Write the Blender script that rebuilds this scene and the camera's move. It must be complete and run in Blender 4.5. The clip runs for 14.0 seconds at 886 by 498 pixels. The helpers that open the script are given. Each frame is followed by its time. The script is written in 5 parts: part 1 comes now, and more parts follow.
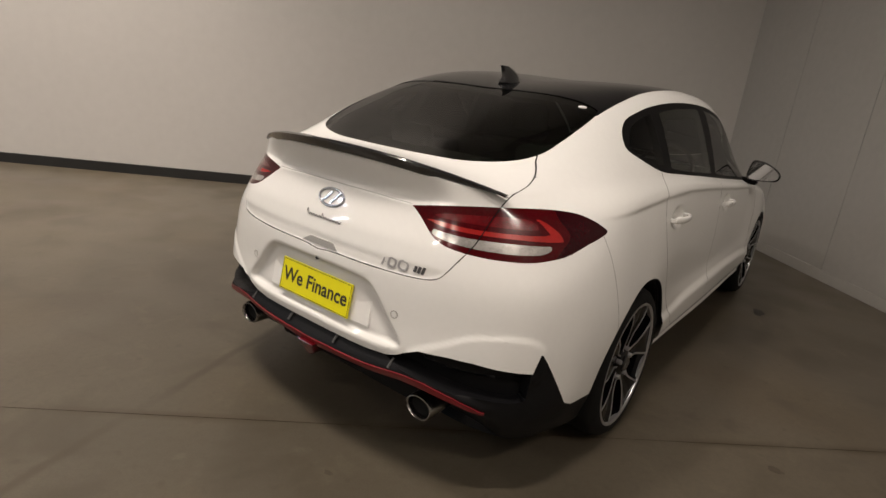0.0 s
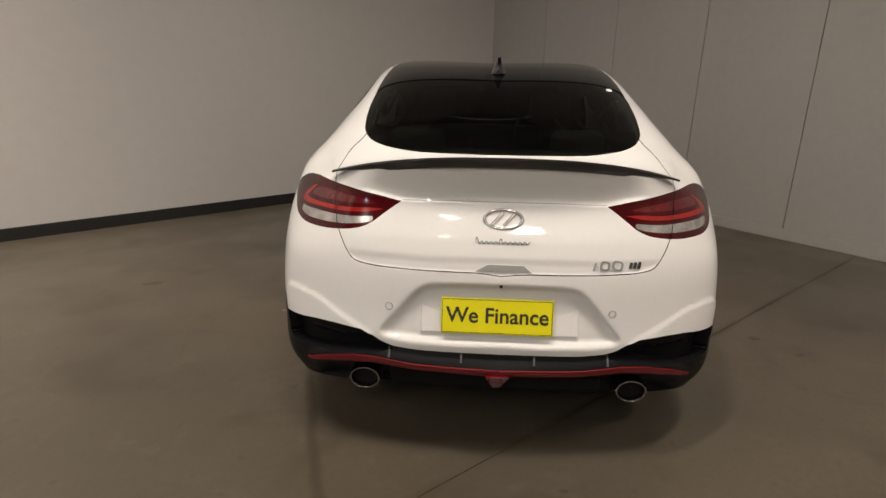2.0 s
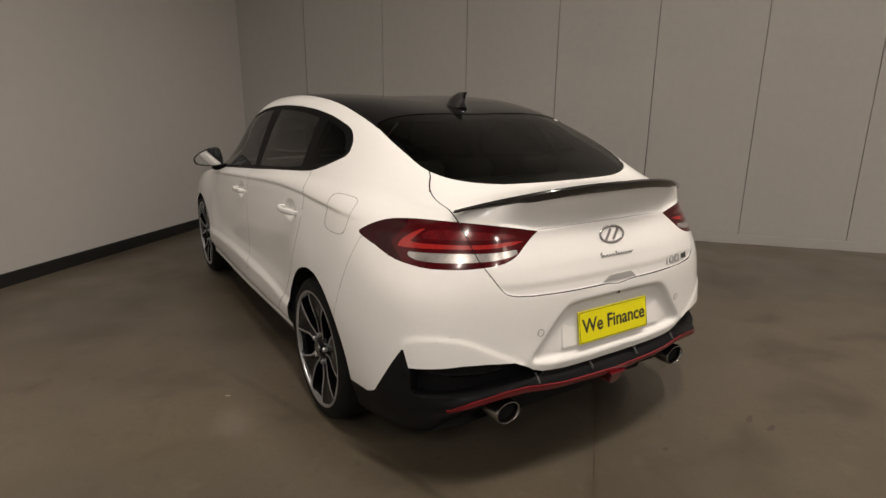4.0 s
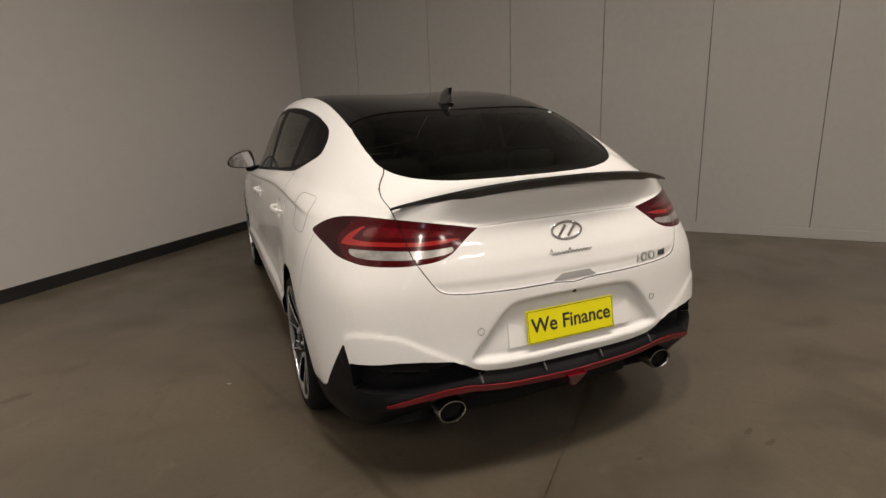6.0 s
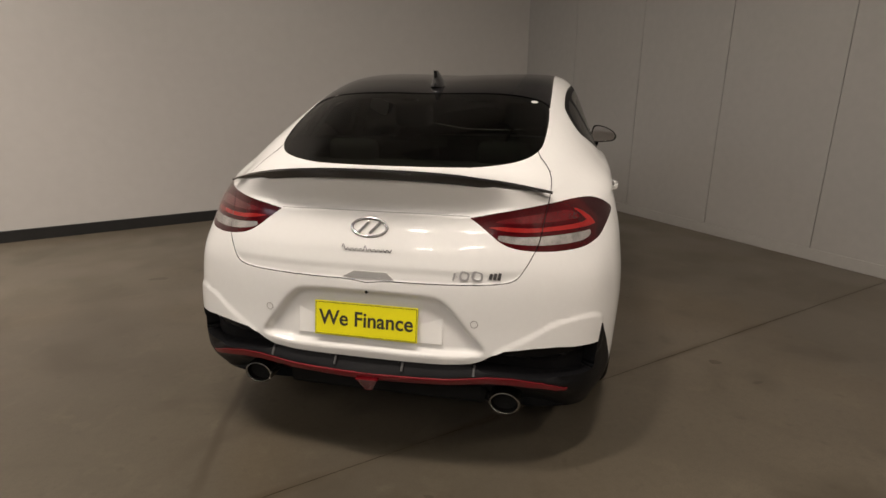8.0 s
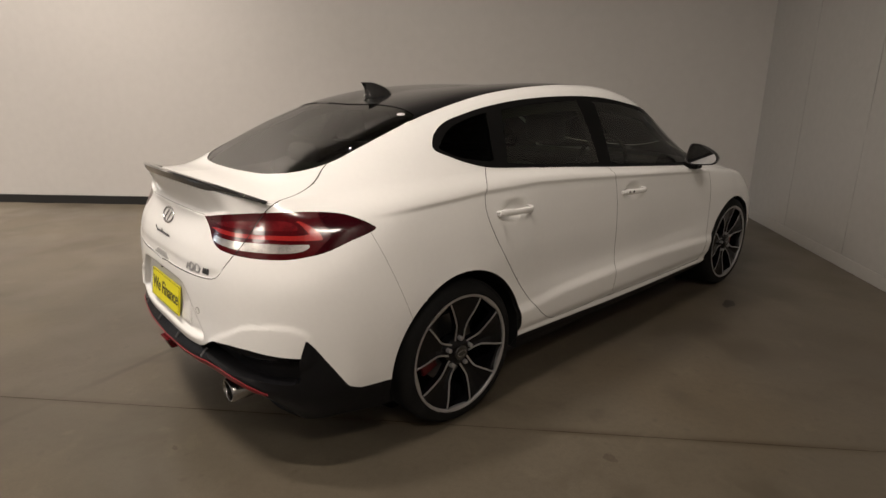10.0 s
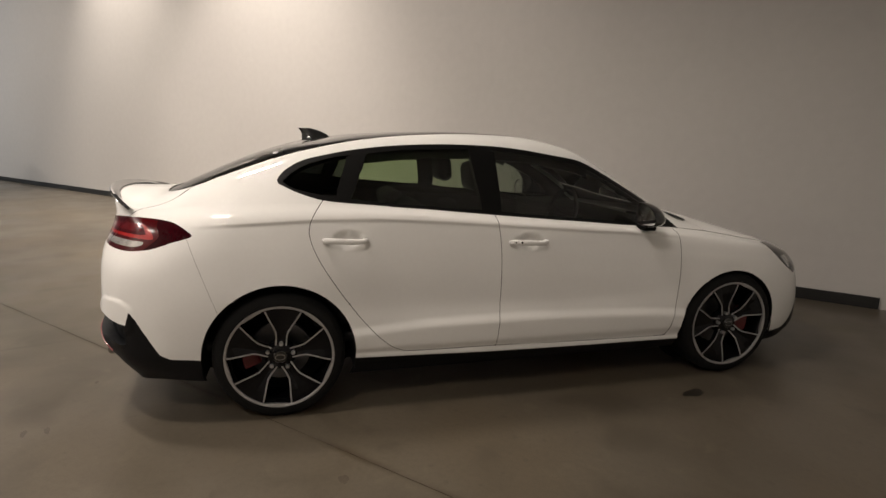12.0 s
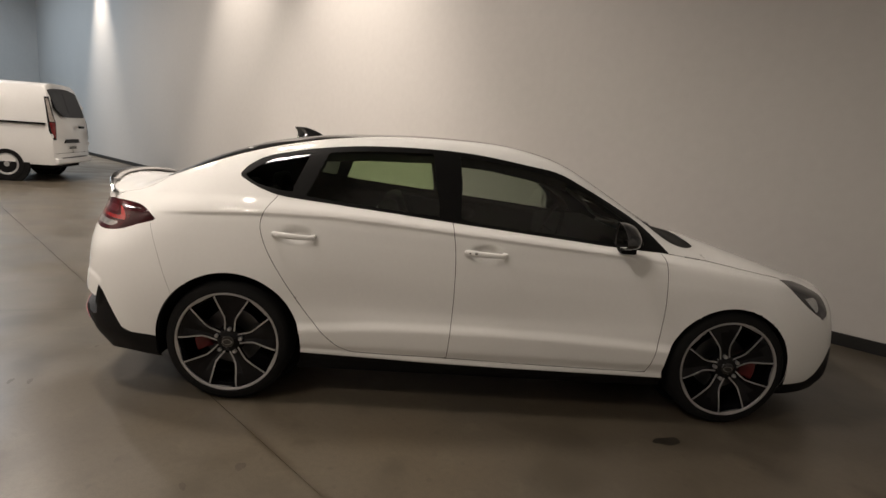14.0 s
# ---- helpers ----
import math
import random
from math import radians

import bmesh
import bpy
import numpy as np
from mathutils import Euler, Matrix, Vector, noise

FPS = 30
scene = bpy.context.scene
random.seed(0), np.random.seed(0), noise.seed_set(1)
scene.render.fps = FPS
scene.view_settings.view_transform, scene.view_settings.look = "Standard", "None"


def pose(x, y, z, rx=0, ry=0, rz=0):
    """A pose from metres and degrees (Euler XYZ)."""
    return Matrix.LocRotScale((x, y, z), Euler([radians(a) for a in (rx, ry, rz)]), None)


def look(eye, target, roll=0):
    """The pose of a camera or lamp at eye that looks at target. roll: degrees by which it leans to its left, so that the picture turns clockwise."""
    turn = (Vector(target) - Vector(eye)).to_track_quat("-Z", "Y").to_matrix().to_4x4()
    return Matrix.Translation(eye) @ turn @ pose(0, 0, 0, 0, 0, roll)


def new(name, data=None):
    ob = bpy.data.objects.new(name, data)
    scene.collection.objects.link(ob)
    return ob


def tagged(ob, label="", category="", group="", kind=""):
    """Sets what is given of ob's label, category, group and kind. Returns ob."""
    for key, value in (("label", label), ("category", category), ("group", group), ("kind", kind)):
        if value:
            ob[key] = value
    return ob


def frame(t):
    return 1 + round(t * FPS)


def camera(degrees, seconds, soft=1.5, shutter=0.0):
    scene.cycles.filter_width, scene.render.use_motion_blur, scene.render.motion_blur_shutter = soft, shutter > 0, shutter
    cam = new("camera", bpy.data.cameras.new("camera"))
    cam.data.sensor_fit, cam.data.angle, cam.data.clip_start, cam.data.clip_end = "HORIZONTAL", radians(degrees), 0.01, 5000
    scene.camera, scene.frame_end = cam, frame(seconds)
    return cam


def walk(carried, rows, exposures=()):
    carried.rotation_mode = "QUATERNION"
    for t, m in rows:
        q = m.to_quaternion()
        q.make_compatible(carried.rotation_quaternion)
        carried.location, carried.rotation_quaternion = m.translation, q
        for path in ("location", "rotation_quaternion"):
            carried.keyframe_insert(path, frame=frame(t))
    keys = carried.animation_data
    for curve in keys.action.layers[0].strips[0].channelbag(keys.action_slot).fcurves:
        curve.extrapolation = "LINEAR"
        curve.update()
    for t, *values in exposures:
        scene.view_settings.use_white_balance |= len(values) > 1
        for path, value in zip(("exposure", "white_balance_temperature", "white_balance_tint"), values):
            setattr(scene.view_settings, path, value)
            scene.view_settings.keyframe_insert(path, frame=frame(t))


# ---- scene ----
cam = camera(76.98, 14.0)
PATH = [
    (0, 1.450, -2.148, 1.348, 73.088, -6.256, 37.997),
    (0.5, 1.137, -2.304, 1.347, 73.294, -7.476, 30.967),
    (1, 0.762, -2.476, 1.357, 73.543, -5.970, 20.360),
    (1.5, 0.331, -2.554, 1.361, 72.448, -2.734, 11.868),
    (2, -0.100, -2.618, 1.367, 72.442, -0.951, 3.390),
    (2.5, -0.539, -2.562, 1.352, 72.861, -1.794, -9.601),
    (3, -0.974, -2.451, 1.362, 73.655, -1.429, -18.440),
    (3.2, -1.145, -2.411, 1.360, 74.362, -1.716, -21.686),
    (3.5, -1.359, -2.333, 1.364, 74.797, -1.352, -26.220),
    (3.8, -1.536, -2.270, 1.376, 75.146, -0.859, -30.117),
    (4.1, -1.670, -2.223, 1.391, 75.410, -0.290, -33.148),
    (4.4, -1.748, -2.198, 1.406, 75.582, 0.295, -35.081),
    (4.7, -1.767, -2.204, 1.422, 75.610, 0.885, -35.633),
    (5, -1.714, -2.238, 1.429, 75.539, 1.383, -34.626),
    (5.3, -1.579, -2.301, 1.424, 75.367, 1.731, -31.831),
    (5.5, -1.500, -2.353, 1.423, 75.367, 1.786, -30.164),
    (6, -1.158, -2.479, 1.384, 74.990, 2.095, -23.064),
    (6.5, -0.768, -2.595, 1.398, 73.703, 1.238, -17.409),
    (7, -0.327, -2.671, 1.401, 73.450, 0.161, -9.176),
    (7.2, -0.124, -2.674, 1.384, 73.423, -0.096, -4.202),
    (7.5, 0.155, -2.685, 1.384, 73.286, -0.396, 1.679),
    (7.8, 0.437, -2.642, 1.387, 73.259, -0.394, 7.906),
    (8.1, 0.723, -2.554, 1.392, 73.268, -0.146, 14.301),
    (8.4, 1.008, -2.430, 1.398, 73.325, 0.189, 20.660),
    (8.7, 1.291, -2.278, 1.406, 73.401, 0.507, 26.796),
    (9, 1.568, -2.106, 1.412, 73.464, 0.701, 32.518),
    (9.3, 1.839, -1.924, 1.419, 73.487, 0.665, 37.636),
    (9.5, 2.024, -1.815, 1.419, 73.714, 0.675, 40.806),
    (10, 2.452, -1.484, 1.418, 73.739, 0.303, 48.701),
    (10.5, 2.894, -1.174, 1.435, 74.106, 0.129, 56.151),
    (11, 3.189, -0.790, 1.426, 74.312, -0.389, 63.380),
    (11.5, 3.448, -0.330, 1.435, 76.628, -1.183, 68.483),
    (12, 3.577, 0.086, 1.411, 78.536, -1.355, 75.107),
    (12.5, 3.597, 0.487, 1.412, 78.407, -1.644, 82.578),
    (13, 3.613, 0.870, 1.408, 78.827, -2.579, 87.434),
    (13.5, 3.622, 1.011, 1.400, 78.974, -3.414, 88.134),
    (14, 3.638, 0.936, 1.404, 79.235, -4.113, 87.923),
]
walk(cam, [(t, pose(*row)) for t, *row in PATH], [(0, -0.18), (7.2, -0.18), (9.3, -0.13), (10.5, 0.09), (11.5, 0.15), (14, 0.15)])

# ---- light ----
PHI = radians(42.237)
ROOM = Matrix(((-math.cos(PHI), math.sin(PHI), 0, 0.089), (-math.sin(PHI), -math.cos(PHI), 0, 5.127), (0, 0, 1, 0), (0, 0, 0, 1)))
CEILING = 7.6
world = bpy.data.worlds.new("hall_air")
scene.world = world
world.use_nodes = True
world.node_tree.nodes["Background"].inputs[0].default_value = (0.9, 0.95, 1.0, 1)
world.node_tree.nodes["Background"].inputs[1].default_value = 0.02
WARM, COOL = (1.0, 0.875, 0.765), (0.72, 0.86, 1.0)


def area_light(u, v, power, sx, sy, color, spread=180, z=CEILING - 0.12):
    data = bpy.data.lights.new("ceiling_lamp_or_fill", "AREA")
    data.shape, data.size, data.size_y, data.energy, data.color, data.spread = "RECTANGLE", sx, sy, power, color, radians(spread)
    ob = new("ceiling_lamp_or_fill", data)
    ob.matrix_world = ROOM @ Matrix.Translation((u, v, z))
    return ob


def wall_spot_or_fill(u, v, power, size, aim, blend=0.6):
    data = bpy.data.lights.new("wall_spot_or_fill", "SPOT")
    data.energy, data.spot_size, data.spot_blend, data.shadow_soft_size, data.color = power, radians(size), blend, 0.05, WARM
    ob = new("wall_spot_or_fill", data)
    eye = Vector((u, v, CEILING - 0.2))
    ob.matrix_world = ROOM @ look(eye, (u, aim, 0.0))
    return ob


# ceiling strip lights and two added fills: place, power and how wide they throw
STRIP = (1.5, 0.3)
# (18.6, 4.4) and (1.2, 10.5) are added fill with no known source
LAMPS_AND_FILL = [(6.5, 4.5, 150, 120), (4.5, 6.5, 132, 118), (13.2, 4.4, 210, 155), (18.6, 4.4, 120, 125), (9.2, 12.0, 80, 180), (12.7, 11.0, 350, 180), (1.2, 10.5, 210, 136)]
for u, v, power, spread in LAMPS_AND_FILL:
    area_light(u, v, power, *STRIP, WARM, spread)
# cool fill for the bluish far end; these strips are assumed, source unseen
COOL_FILL = [(22, 4.5), (26, 4.5), (30, 4.5)]
for u, v in COOL_FILL:
    area_light(u, v, 190, *STRIP, COOL)
# first two are added wall fill; the last two throw the visible cones
SPOTS_AND_FILL = [(5.6, 1.1, 560, 80), (8.0, 1.5, 2600, 70), (11.9, 0.8, 2400, 66), (22.75, 0.8, 2000, 60)]
for u, v, power, size in SPOTS_AND_FILL:
    wall_spot_or_fill(u, v, power, size, 0.3, 1.0)

# ---- materials ----
def material(name, color, rough=0.5, metal=0.0, coat=0.0, noise_scale=0.0, noise_amount=0.0, bump=0.0, bump_scale=200.0, spec=0.5, emit=None, rough_var=0.0):
    """A surface with broad and fine variation of its colour and a fine relief."""
    m = bpy.data.materials.new(name)
    m.use_nodes = True
    nt = m.node_tree
    b = nt.nodes["Principled BSDF"]
    b.inputs["Base Color"].default_value = (*color, 1)
    b.inputs["Roughness"].default_value = rough
    b.inputs["Metallic"].default_value = metal
    b.inputs["Coat Weight"].default_value = coat
    b.inputs["Coat Roughness"].default_value = 0.03
    b.inputs["Specular IOR Level"].default_value = spec
    tc = nt.nodes.new("ShaderNodeTexCoord")
    if noise_amount:
        n1, n2 = nt.nodes.new("ShaderNodeTexNoise"), nt.nodes.new("ShaderNodeTexNoise")
        n1.inputs["Scale"].default_value, n2.inputs["Scale"].default_value = noise_scale, noise_scale * 17
        n1.inputs["Detail"].default_value = n2.inputs["Detail"].default_value = 5
        add = nt.nodes.new("ShaderNodeMath")
        add.operation = "ADD"
        ramp = nt.nodes.new("ShaderNodeMapRange")
        ramp.inputs["From Min"].default_value, ramp.inputs["From Max"].default_value = 0.7, 1.3
        ramp.inputs["To Min"].default_value, ramp.inputs["To Max"].default_value = 1 - noise_amount, 1 + noise_amount
        mul = nt.nodes.new("ShaderNodeVectorMath")
        mul.operation = "SCALE"
        mul.inputs[0].default_value = color
        for n in (n1, n2):
            nt.links.new(tc.outputs["Object"], n.inputs["Vector"])
        nt.links.new(n1.outputs["Fac"], add.inputs[0])
        nt.links.new(n2.outputs["Fac"], add.inputs[1])
        nt.links.new(add.outputs[0], ramp.inputs["Value"])
        nt.links.new(ramp.outputs[0], mul.inputs["Scale"])
        nt.links.new(mul.outputs[0], b.inputs["Base Color"])
        if rough_var:
            rr = nt.nodes.new("ShaderNodeMapRange")
            rr.inputs["From Min"].default_value, rr.inputs["From Max"].default_value = 0.35, 0.65
            rr.inputs["To Min"].default_value, rr.inputs["To Max"].default_value = rough - rough_var, rough + rough_var
            nt.links.new(n1.outputs["Fac"], rr.inputs["Value"])
            nt.links.new(rr.outputs[0], b.inputs["Roughness"])
    if bump:
        n3 = nt.nodes.new("ShaderNodeTexNoise")
        n3.inputs["Scale"].default_value = bump_scale
        n3.inputs["Detail"].default_value = 4
        bp = nt.nodes.new("ShaderNodeBump")
        bp.inputs["Strength"].default_value = bump
        bp.inputs["Distance"].default_value = 0.002
        nt.links.new(tc.outputs["Object"], n3.inputs["Vector"])
        nt.links.new(n3.outputs["Fac"], bp.inputs["Height"])
        nt.links.new(bp.outputs[0], b.inputs["Normal"])
    if emit:
        b.inputs["Emission Color"].default_value = (*color, 1)
        b.inputs["Emission Strength"].default_value = emit
    return m


def glass(name, tint, rough=0.0, ior=1.6):
    """Thin tinted pane: lets tinted light through and reflects by its angle."""
    m = bpy.data.materials.new(name)
    m.use_nodes = True
    nt = m.node_tree
    nt.nodes.clear()
    out = nt.nodes.new("ShaderNodeOutputMaterial")
    mix = nt.nodes.new("ShaderNodeMixShader")
    clear = nt.nodes.new("ShaderNodeBsdfTransparent")
    clear.inputs[0].default_value = (*tint, 1)
    shine = nt.nodes.new("ShaderNodeBsdfGlossy")
    shine.inputs["Roughness"].default_value = rough
    fres = nt.nodes.new("ShaderNodeFresnel")
    fres.inputs["IOR"].default_value = ior
    nt.links.new(fres.outputs[0], mix.inputs[0])
    nt.links.new(clear.outputs[0], mix.inputs[1])
    nt.links.new(shine.outputs[0], mix.inputs[2])
    nt.links.new(mix.outputs[0], out.inputs[0])
    return m


M_PAINT = material("white_car_paint", (0.79, 0.79, 0.775), 0.5, 0, 0.8, 3.0, 0.012, spec=0.0)
M_GLOSSBLACK = material("gloss_black", (0.012, 0.012, 0.013), 0.12, 0, 1.0, 4.0, 0.1)
M_TRIM = material("textured_black_plastic", (0.007, 0.007, 0.008), 0.46, 0, 0, 6.0, 0.15, 0.15, 900, spec=0.14)
M_FRAME = material("black_window_frame", (0.007, 0.007, 0.007), 0.42, 0, 0, 6.0, 0.1, spec=0.04)
M_JOINT = material("wall_joint_filler", (0.16, 0.155, 0.145), 0.8, 0, 0, 4.0, 0.15)
M_DARK = material("underbody_black", (0.010, 0.010, 0.010), 0.8, 0, 0, 5.0, 0.3, spec=0.1)
M_FILL = material("floor_joint_filler", (0.058, 0.049, 0.037), 0.8, 0, 0, 2.0, 0.3)
M_SEAM = material("painted_seam", (0.34, 0.33, 0.31), 0.6, 0, 0, 3.0, 0.1)
M_GAP = material("panel_gap_rubber", (0.012, 0.012, 0.012), 0.8, spec=0.1)
M_RUBBER = material("tyre_rubber", (0.009, 0.009, 0.009), 0.7, 0, 0, 9.0, 0.2, 0.2, 500, spec=0.12)
M_ALLOY = material("machined_alloy", (0.47, 0.47, 0.48), 0.34, 0.75, 0, 8.0, 0.06)
M_RIMBLACK = material("gloss_black_alloy", (0.004, 0.004, 0.005), 0.09, 0.0, 0.0, 6.0, 0.1, spec=0.25)
M_STEEL = material("brake_steel", (0.13, 0.13, 0.135), 0.45, 1.0, 0, 12.0, 0.15)
M_REDPAINT = material("red_trim_paint", (0.17, 0.005, 0.010), 0.4, 0, 0.1, 5.0, 0.08)
M_CALIPER = material("red_caliper_paint", (0.12, 0.004, 0.008), 0.35, 0, 0.3, 8.0, 0.1)
M_CHROME = material("chrome", (0.60, 0.60, 0.61), 0.18, 1.0, 0, 6.0, 0.03)
M_EXHAUST = material("smoked_chrome", (0.30, 0.29, 0.28), 0.20, 1.0, 0, 6.0, 0.05)
M_PLATE = material("yellow_plate", (0.78, 0.72, 0.005), 0.42, 0, 0.2, 10.0, 0.03)
M_INK = material("black_print", (0.03, 0.03, 0.02), 0.5)
M_CABIN = material("cabin_black", (0.016, 0.016, 0.017), 0.8, 0, 0, 7.0, 0.2)
M_SEAT = material("seat_cloth", (0.022, 0.022, 0.024), 0.85, 0, 0, 20.0, 0.2, 0.2, 600)
M_GLASS = glass("tinted_glass", (0.48, 0.52, 0.46))
M_REARDOORGLASS = glass("green_tinted_glass", (0.50, 0.58, 0.43))
M_ROOF = material("black_roof_paint", (0.008, 0.008, 0.009), 0.10, 0, 0.0, 3.0, 0.1, spec=0.4)
M_REARGLASS = glass("privacy_glass", (0.29, 0.33, 0.27), 0.0, 1.8)
M_QUARTER = glass("dark_privacy_glass", (0.09, 0.10, 0.09), 0.0, 1.2)
M_BAND = material("black_ceramic_band", (0.004, 0.004, 0.004), 0.5, 0, 0.0, 6.0, 0.1, spec=0.05)
M_SCREEN = glass("windscreen_glass", (0.45, 0.48, 0.45))
M_LENSRED = material("red_lamp_lens", (0.050, 0.0014, 0.003), 0.16, 0, 0.2, 9.0, 0.25, spec=0.25)
M_LENSBRIGHT = material("bright_red_lamp_guide", (0.27, 0.011, 0.010), 0.18, 0, 0.15, 9.0, 0.15)
M_LENSDARK = material("smoked_red_lamp_lens", (0.024, 0.0012, 0.003), 0.08, 0, 0.2, 9.0, 0.2, spec=0.2)
M_LENSINNER = material("inner_red_lamp_lens", (0.10, 0.003, 0.006), 0.14, 0, 0.5, 30.0, 0.5)
M_HEADLENS = material("clear_headlamp_projector", (0.45, 0.45, 0.45), 0.15, 0.3, 1.0, 30.0, 0.2)
M_VANE = material("grey_plastic_vane", (0.06, 0.06, 0.06), 0.5, 0, 0, 6.0, 0.1)
M_LENSCLEAR = material("clear_lamp_lens", (0.40, 0.385, 0.37), 0.24, 0.55, 0.5, 22.0, 0.45)
M_HEADLAMP = material("headlamp_lens", (0.018, 0.018, 0.020), 0.10, 0.0, 0.25, 30.0, 0.3)
M_WALL = material("painted_plaster", (0.50, 0.485, 0.465), 0.75, 0, 0, 0.6, 0.03, 0.05, 300)
M_PANEL = material("painted_wall_panel", (0.40, 0.388, 0.365), 0.6, 0, 0, 0.9, 0.04, 0.05, 250)
M_SKIRT = material("black_skirting", (0.012, 0.012, 0.012), 0.5, 0, 0, 3.0, 0.2)
M_CEIL = material("ceiling_paint", (0.35, 0.35, 0.35), 0.9, 0, 0, 1.0, 0.05)


# old filled joint in the hall's own plan: direction and offset of its line
_a, _b = ROOM.inverted() @ Vector((-0.20, -2.35, 0)), ROOM.inverted() @ Vector((-0.82, -0.40, 0))
_n = Vector((-(_b - _a).y, (_b - _a).x, 0)).normalized()
OLD_JOINT = (_n.x, _n.y, _n.dot(_a))


def floor_material():
    """Sealed grey-brown concrete: broad clouds, worn blotches, dark stains, fine grit and uneven polish."""
    m = bpy.data.materials.new("sealed_concrete")
    m.use_nodes = True
    nt = m.node_tree
    b = nt.nodes["Principled BSDF"]
    b.inputs["Specular IOR Level"].default_value = 0.42
    tc = nt.nodes.new("ShaderNodeTexCoord")

    def noise(scale, detail=4, distort=0.0):
        n = nt.nodes.new("ShaderNodeTexNoise")
        n.inputs["Scale"].default_value, n.inputs["Detail"].default_value, n.inputs["Distortion"].default_value = scale, detail, distort
        nt.links.new(tc.outputs["Object"], n.inputs["Vector"])
        return n.outputs["Fac"]

    def stretch(fac, lo, hi, a, z):
        r = nt.nodes.new("ShaderNodeMapRange")
        r.interpolation_type = "SMOOTHSTEP"
        for k, v in zip(("From Min", "From Max", "To Min", "To Max"), (lo, hi, a, z)):
            r.inputs[k].default_value = v
        nt.links.new(fac, r.inputs["Value"])
        return r.outputs[0]

    def blend(fac, c0, c1):
        x = nt.nodes.new("ShaderNodeMix")
        x.data_type = "RGBA"
        nt.links.new(fac, x.inputs[0])
        for sock, c in ((x.inputs[6], c0), (x.inputs[7], c1)):
            if isinstance(c, tuple):
                sock.default_value = (*c, 1)
            else:
                nt.links.new(c, sock)
        return x.outputs[2]

    ground = blend(stretch(noise(0.55, 3), 0.34, 0.66, 0, 1), (0.079, 0.067, 0.050), (0.107, 0.090, 0.066))
    brown = blend(stretch(noise(0.8, 2, 0.3), 0.50, 0.72, 0, 0.5), ground, (0.099, 0.077, 0.049))
    scuffed = blend(stretch(noise(5.5, 4, 0.8), 0.55, 0.75, 0, 0.45), brown, (0.128, 0.109, 0.079))
    stained = blend(stretch(noise(2.3, 3, 0.6), 0.49, 0.72, 0, 0.7), scuffed, (0.055, 0.045, 0.031))
    spots = blend(stretch(noise(14, 1), 0.67, 0.77, 0, 0.4), stained, (0.052, 0.043, 0.031))
    blotted = blend(stretch(noise(34, 3), 0.42, 0.68, 0, 0.22), spots, (0.060, 0.049, 0.034))
    grit = blend(stretch(noise(130, 3), 0.35, 0.65, 0, 0.2), blotted, (0.052, 0.044, 0.032))
    # dirt gathered along the saw-cut joint
    sep = nt.nodes.new("ShaderNodeSeparateXYZ")
    nt.links.new(tc.outputs["Object"], sep.inputs[0])

    def calc(op, a, c):
        n = nt.nodes.new("ShaderNodeMath")
        n.operation = op
        for sock, v in zip(n.inputs, (a, c)):
            if isinstance(v, (int, float)):
                sock.default_value = v
            else:
                nt.links.new(v, sock)
        return n.outputs[0]

    line = calc("ADD", sep.outputs["Y"], calc("MULTIPLY", sep.outputs["X"], 0.0023))
    away = calc("ABSOLUTE", calc("SUBTRACT", calc("SUBTRACT", line, 4.379), calc("MULTIPLY", calc("SUBTRACT", noise(9, 3), 0.5), 0.012)), 0)
    dirt = blend(calc("MULTIPLY", stretch(away, 0.004, 0.040, 0.75, 0), stretch(noise(1.6, 2), 0.36, 0.60, 0.25, 1.0)), grit, (0.048, 0.036, 0.022))
    # an older filled joint, running across the hall's other way, smeared wide and broken
    cross = calc("ADD", calc("MULTIPLY", sep.outputs["X"], OLD_JOINT[0]), calc("MULTIPLY", sep.outputs["Y"], OLD_JOINT[1]))
    stray = calc("MULTIPLY", calc("SUBTRACT", noise(3.5, 3), 0.5), 0.05)
    off = calc("ABSOLUTE", calc("SUBTRACT", calc("SUBTRACT", cross, OLD_JOINT[2]), stray), 0)
    band = calc("MULTIPLY", stretch(off, 0.004, 0.034, 1.0, 0), stretch(noise(1.7, 2), 0.36, 0.58, 0.25, 0.85))
    band = calc("MULTIPLY", band, stretch(sep.outputs["X"], 3.6, 4.4, 0, 1))
    seamed = blend(band, dirt, (0.047, 0.038, 0.025))
    nt.links.new(seamed, b.inputs["Base Color"])
    nt.links.new(stretch(noise(1.3, 2), 0.35, 0.65, 0.28, 0.42), b.inputs["Roughness"])
    return m


M_FLOOR = floor_material()

# ---- building helpers ----
def link_mesh(name, verts, faces, mat, parent=None, label="", smooth=False, normals=None):
    me = bpy.data.meshes.new(name)
    me.from_pydata([tuple(v) for v in verts], [], faces)
    me.materials.append(mat)
    if smooth:
        me.polygons.foreach_set("use_smooth", [True] * len(me.polygons))
    me.update()
    if normals is not None:
        me.normals_split_custom_set_from_vertices([tuple(n) for n in normals])
    ob = new(name, me)
    if parent is not None:
        ob.parent = parent
    if label:
        ob["label"] = label
    return ob


def part(name, bm, mat, parent=None, label="", smooth=False, angle=None):
    """Links a bmesh as one mesh object under a thing or a part."""
    me = bpy.data.meshes.new(name)
    bmesh.ops.recalc_face_normals(bm, faces=bm.faces[:])
    if smooth:
        for f in bm.faces:
            f.smooth = True
    if angle is not None:
        for e in bm.edges:
            e.smooth = e.calc_face_angle(0.0) < radians(angle)
    bm.to_mesh(me)
    bm.free()
    me.materials.append(mat)
    ob = new(name, me)
    if parent is not None:
        ob.parent = parent
    if label:
        ob["label"] = label
    return ob


